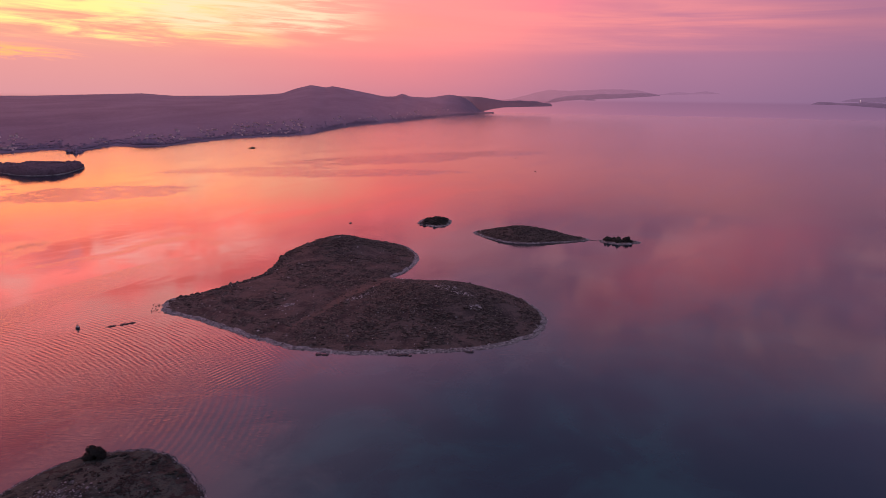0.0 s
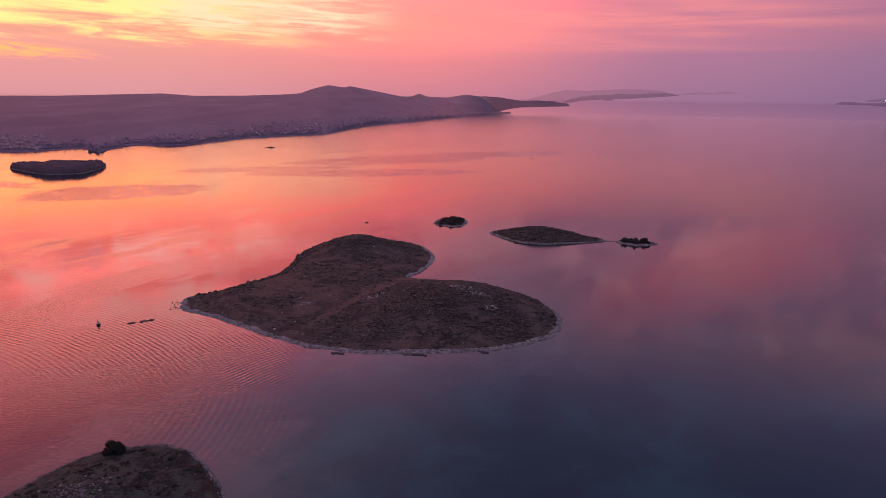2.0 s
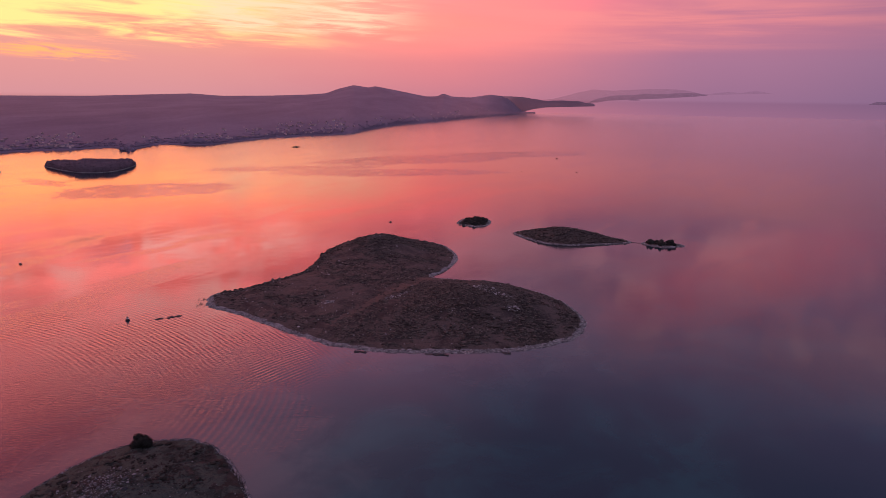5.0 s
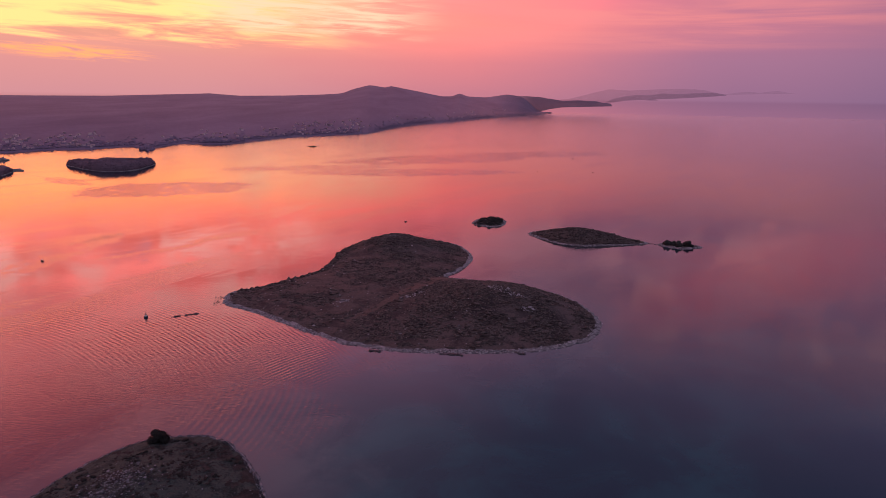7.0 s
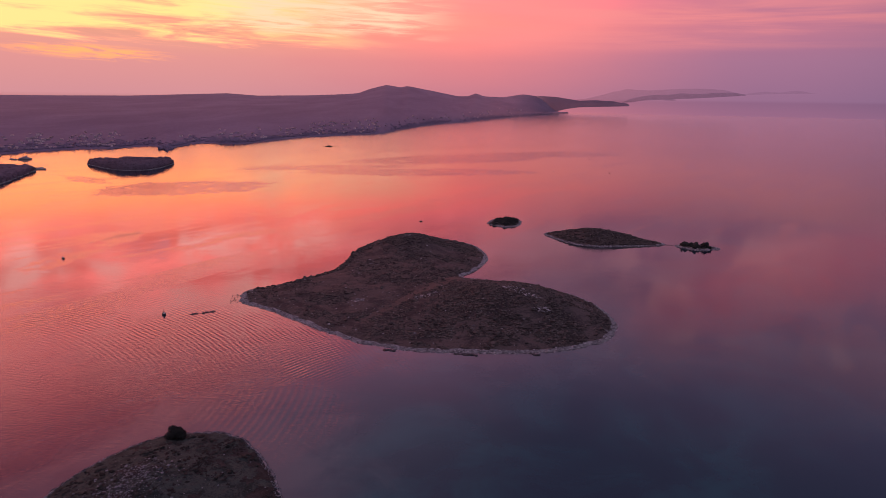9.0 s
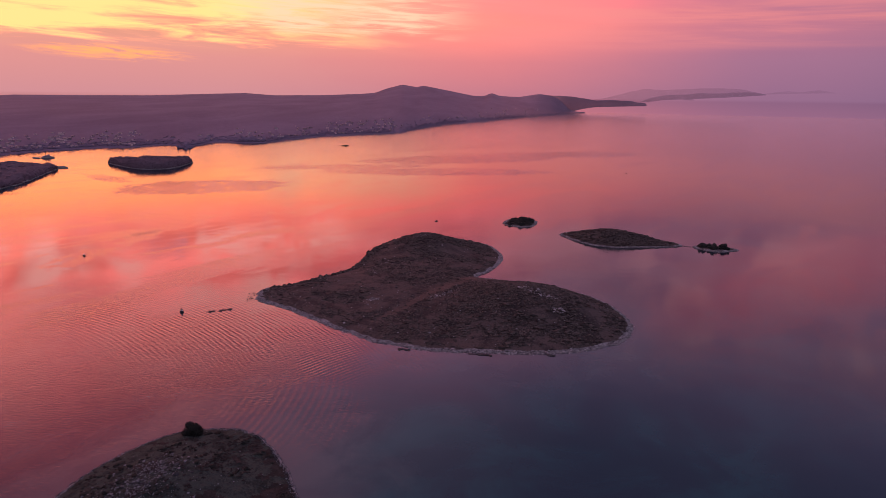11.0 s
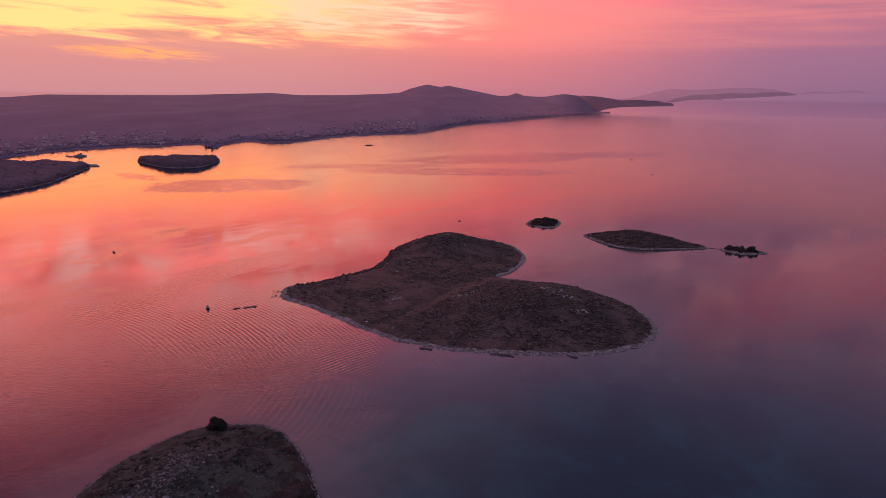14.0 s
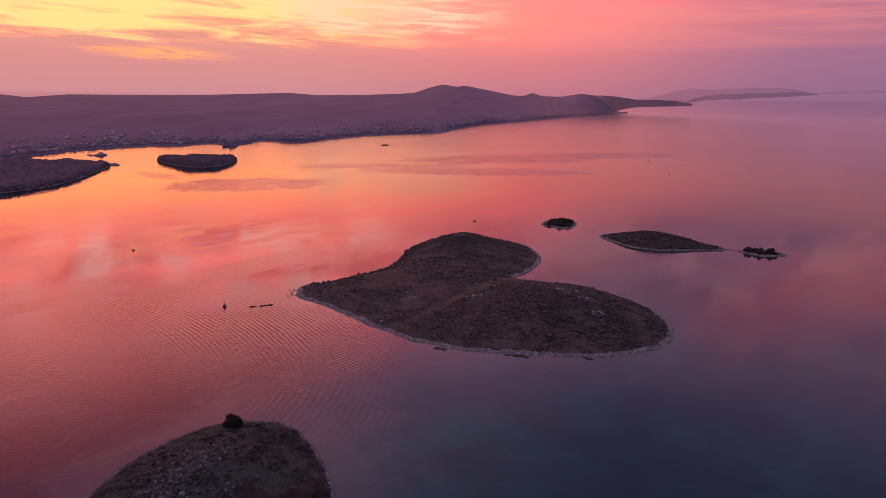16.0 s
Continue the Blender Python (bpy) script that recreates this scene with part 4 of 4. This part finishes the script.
# ---------------------------------------------------------------- houses of the town
def box(bm, x, y, z, sx, sy, sz):
    bmesh.ops.create_cube(bm, size=1, matrix=Matrix.Translation((x, y, z)) @ Matrix.Diagonal((sx, sy, sz, 1)))


def house(wide, deep, tall, m, label):
    h = thing("house", label, "house", m, "houses of the shore town")
    bm = bmesh.new()
    box(bm, 0, 0, tall / 2 - 0.6, wide, deep, tall + 1.2)
    part("wall", bm, PLASTER, h)
    bm = bmesh.new()
    e, top = 0.4, tall + deep * 0.26
    pts = [(sx * (wide / 2 + e), sy * (deep / 2 + e), tall) for sx in (-1, 1) for sy in (-1, 1)] + [(sx * (wide / 2 + e), 0, top) for sx in (-1, 1)]
    pts += [(x, y, z - 0.25) for x, y, z in pts]
    v = [bm.verts.new(q) for q in pts]
    for f in ((0, 4, 5, 2), (1, 3, 5, 4), (6, 8, 11, 10), (7, 10, 11, 9), (0, 2, 8, 6), (1, 7, 9, 3), (0, 6, 10, 4), (4, 10, 7, 1), (2, 5, 11, 8), (5, 3, 9, 11)):
        bm.faces.new([v[i] for i in f])
    bmesh.ops.recalc_face_normals(bm, faces=bm.faces)
    roof = part("roof", bm, ROOF, h, "low clay-tiled gable roof")
    bm = bmesh.new()
    box(bm, wide * 0.25, deep * 0.12, top - 0.1, 0.7, 0.6, 1.3)
    part("chimney", bm, PLASTER, roof)
    bm = bmesh.new()
    box(bm, 0, -deep / 2 - 0.02, 1.0, 1.0, 0.1, 2.0)
    part("door", bm, SHUTTER, h)
    for k, (wx, wz) in enumerate(((-0.28, 0.3), (0.28, 0.3), (-0.28, 0.72), (0.28, 0.72))):
        bm = bmesh.new()
        box(bm, wx * wide, -deep / 2 - 0.01, wz * tall, 1.1, 0.08, 1.3)
        part("window", bm, SHUTTER, h)
    return h


def town():
    kinds = [(8.5, 6.5, 4.0, "pale plastered two-storey house with a clay roof"), (12, 7, 3.8, "long pale plastered house with a clay roof"), (6.5, 6, 2.8, "small pale cottage with a clay roof")]
    first = {}
    places = []
    for lo, hi, near_r, far_r, n in ((-48, -42.5, 12, 260, 50), (-42.5, -35, 12, 300, 90), (-35, -28, 20, 200, 7), (-27.5, -20, 20, 260, 45), (-20, -12, 15, 330, 85), (-12, -5, 15, 260, 24), (-5, 0.8, 20, 420, 50)):
        for _ in range(n):
            a = rng.uniform(lo, hi) if rng.random() < 0.45 else float(np.clip(rng.normal(lo + (hi - lo) * (0.3 if rng.random() < 0.5 else 0.75), 0.09 * (hi - lo)), lo, hi))
            rc = between(COAST, a)
            places.append((a, min(rc + near_r + (far_r - near_r) * rng.random() ** 1.5, 4700)))
    for a, r in places:
        k = int(rng.integers(3))
        x, y, z = bearing(a, r)
        m = pose(x, y, z, 0, 0, -a + rng.uniform(-80, 80))
        size = Matrix.Diagonal((rng.uniform(0.4, 0.8), rng.uniform(0.5, 0.85), rng.uniform(0.5, 0.95), 1))
        if k in first:
            copy_thing(first[k], m @ size)
        else:
            first[k] = house(*kinds[k][:3], m, kinds[k][3])
    for x, y, turn in ((-768, 815, 20), (-776, 800, -10), (-752, 806, 35), (-790, 806, 5)):
        copy_thing(first[2], pose(x, y, headland_land.height(x, y), 0, 0, turn))


town()


# ---------------------------------------------------------------- boats, buoy, piers
def hull_mesh(length, beam, depth):
    bm = bmesh.new()
    rows = []
    for i in range(9):
        f = i / 8
        w = beam / 2 * (1 - max(0, (f - 0.45) / 0.55) ** 2.2) * (0.86 + 0.14 * min(1, f * 4))
        x, sheer = (f - 0.5) * length, depth * (0.62 + 0.25 * f * f)
        rows.append([bm.verts.new(q) for q in ((x, -w, sheer), (x, -w * 0.8, 0.0), (x, 0, -depth * 0.3), (x, w * 0.8, 0.0), (x, w, sheer))])
    for a, b in zip(rows, rows[1:]):
        for j in range(4):
            bm.faces.new((a[j], a[j + 1], b[j + 1], b[j]))
        bm.faces.new((a[4], a[0], b[0], b[4]))
    bm.faces.new(rows[0])
    bmesh.ops.remove_doubles(bm, verts=bm.verts, dist=0.001)
    bmesh.ops.recalc_face_normals(bm, faces=bm.faces)
    return bm


def boat(x, y, turn, length, label):
    b = thing("boat", label, "boat", pose(x, y, 0, 0, 0, turn), "small boats on the channel")
    part("hull", hull_mesh(length, length * 0.34, length * 0.2), PAINT_DARK, b, "dark hull", True)
    bm = bmesh.new()
    box(bm, -0.02 * length, 0, 0.24 * length, 0.26 * length, 0.2 * length, 0.2 * length)
    bmesh.ops.bevel(bm, geom=bm.edges[:], offset=0.03 * length, segments=2, affect="EDGES")
    cabin = part("cabin", bm, PAINT_DARK, b)
    bm = bmesh.new()
    box(bm, 0.115 * length, 0, 0.28 * length, 0.012 * length, 0.15 * length, 0.08 * length)
    part("windscreen", bm, SHUTTER, cabin, "dull glass windscreen")
    bm = bmesh.new()
    box(bm, -0.02 * length, 0, 0.36 * length, 0.32 * length, 0.24 * length, 0.03 * length)
    part("roof", bm, PAINT_WHITE, b, "pale cabin roof")
    bm = bmesh.new()
    box(bm, -0.53 * length, 0, 0.12 * length, 0.06 * length, 0.07 * length, 0.2 * length)
    part("outboard_engine", bm, PAINT_DARK, b)
    return b


for bx, by, turn, length, label in ((-88, 533, 20, 3.6, "small dark motor boat lying on calm water"), (13, 1396, 80, 4, "small dark boat far out on the channel"),
                                    (126, 1171, 175, 4.6, "small boat under way far out on the channel"), (50, 949, 60, 2.8, "small dark boat far out on the channel"),
                                    (134, 951, 150, 3.0, "small dark boat far out on the channel"), (-307, 363, 165, 3.4, "small dark rowing boat on pink water")):
    boat(bx, by, turn, length * 0.75, label)


def buoy(x, y):
    b = thing("navigation_buoy", "dark navigation buoy with a pale collar and a thin topmast", "buoy", pose(x, y, 0, 0, 0, 30) @ Matrix.Scale(0.78, 4))
    bm = bmesh.new()
    for z0, z1, r0, r1 in ((-0.6, 0.1, 0.9, 1.2), (0.1, 0.75, 1.2, 1.2), (0.75, 1.0, 1.2, 0.95)):
        tube(bm, (0, 0, z0), (0, 0, z1), r0, r1, 20)
    part("float", bm, PAINT_DARK, b, "squat dark float", True)
    bm = bmesh.new()
    for i in range(4):
        a = i * 1.5708
        tube(bm, (0.8 * math.cos(a), 0.8 * math.sin(a), 0.9), (0.25 * math.cos(a), 0.25 * math.sin(a), 2.6), 0.07, 0.06, 6)
    tube(bm, (0, 0, 1.7), (0, 0, 1.78), 0.6, 0.6, 12)
    part("cage", bm, PAINT_DARK, b)
    bm = bmesh.new()
    tube(bm, (0, 0, 1.0), (0, 0, 1.7), 0.75, 0.5, 14)
    part("collar", bm, PAINT_WHITE, b, "pale grey collar")
    bm = bmesh.new()
    tube(bm, (0, 0, 2.5), (0, 0, 3.0), 0.2, 0.2, 12)
    lantern = part("lantern", bm, PAINT_DARK, b)
    bm = bmesh.new()
    tube(bm, (0, 0, 2.62), (0, 0, 2.86), 0.215, 0.215, 12)
    part("lens", bm, SHUTTER, lantern, "dull glass lens")
    bm = bmesh.new()
    tube(bm, (0, 0, 3.0), (0, 0, 4.6), 0.06, 0.04, 6)
    part("topmast", bm, PAINT_DARK, b)


buoy(-178.2, 272.5)


def skerry(x, y):
    spots = []
    for _ in range(90):
        f = rng.normal(0, 0.4)
        spots.append((x + 13 * f, y + rng.normal(0, 2.5), 0.1, rng.uniform(1.0, 2.4), rng.uniform(0.6, 1.4) * max(0.3, 1.7 * math.exp(-4 * f * f))))
    v, f = lumps(spots, rng, 1, 0.3)
    tagged(mesh_object("skerry", v, f, BARK, smooth=False), "low dark skerry out on the channel", "rock")


skerry(-427, 1322)


def ferry(x, y, turn):
    s = thing("ferry", "pale car ferry with a funnel mast lying at a quay", "ferry", pose(x, y, 0, 0, 0, turn) @ Matrix.Scale(0.85, 4))
    part("hull", hull_mesh(24, 7, 3.0), CONCRETE, s, "grey hull", True)
    for name, q in (("car_deck", (-1, 0, 3.1, 17, 6, 1.6)), ("saloon", (0, 0, 4.6, 9, 5, 1.6)), ("wheelhouse", (2.5, 0, 6.2, 3.5, 4, 1.7))):
        bm = bmesh.new()
        box(bm, *q)
        bmesh.ops.bevel(bm, geom=bm.edges[:], offset=0.25, segments=2, affect="EDGES")
        deck = part(name, bm, PLASTER, s)
        for side in (-1, 1):
            bm = bmesh.new()
            box(bm, q[0], side * (q[4] / 2 + 0.02), q[2] + 0.15, q[3] * 0.8, 0.06, q[5] * 0.4)
            part("window_band", bm, PAINT_DARK, deck, "dark strip of windows")
    bm = bmesh.new()
    tube(bm, (-2, 0, 5.3), (-2, 0, 14), 0.4, 0.2)
    part("mast", bm, PAINT_DARK, s)


ferry(-826, 925, 41)


def pier(x0, y0, x1, y1, wide, top):
    p = thing("pier", "low concrete pier reaching out from the shore", "pier", pose(0, 0, 0))
    a, b = Vector((x0, y0, 0)), Vector((x1, y1, 0))
    turn = math.atan2(y1 - y0, x1 - x0)
    bm = bmesh.new()
    bmesh.ops.create_cube(bm, size=1, matrix=Matrix.Translation((*((a + b) / 2).xy, top / 2 - 1)) @ Matrix.Rotation(turn, 4, "Z") @ Matrix.Diagonal(((b - a).length, wide, top + 2, 1)))
    bmesh.ops.bevel(bm, geom=bm.edges[:], offset=0.2, segments=1, affect="EDGES")
    part("deck", bm, CONCRETE, p)
    for f in (0.25, 0.55, 0.9):
        q = a.lerp(b, f)
        bm = bmesh.new()
        tube(bm, (q.x, q.y, top - 0.1), (q.x, q.y, top + 0.7), 0.25, 0.3, 8)
        part("bollard", bm, PAINT_DARK, p)


pier(-705, 800, -690, 808, 4, 1.4)
pier(-716, 806, -706, 822, 4, 1.4)
pier(-850, 922, -834, 915, 4, 1.4)


def lighthouse():
    a, r = 33.1, 4849
    x, y = r * math.sin(radians(a)), r * math.cos(radians(a))
    h = thing("lighthouse", "far white lighthouse with its lamp lit on a low island", "lighthouse", pose(x, y, 112))
    bm = bmesh.new()
    tube(bm, (0, 0, 0), (0, 0, 13), 2.2, 1.5, 12)
    part("tower", bm, PAINT_WHITE, h)
    m, t = material("lamp_light")
    e = node(t, "ShaderNodeEmission", Color=(1, 0.85, 0.7, 1), Strength=3.0)
    finish(t, e.outputs[0])
    bm = bmesh.new()
    bmesh.ops.create_uvsphere(bm, u_segments=10, v_segments=6, radius=1.8, matrix=Matrix.Translation((0, 0, 14.5)))
    part("lamp", bm, m, h, "small lit lamp")


lighthouse()
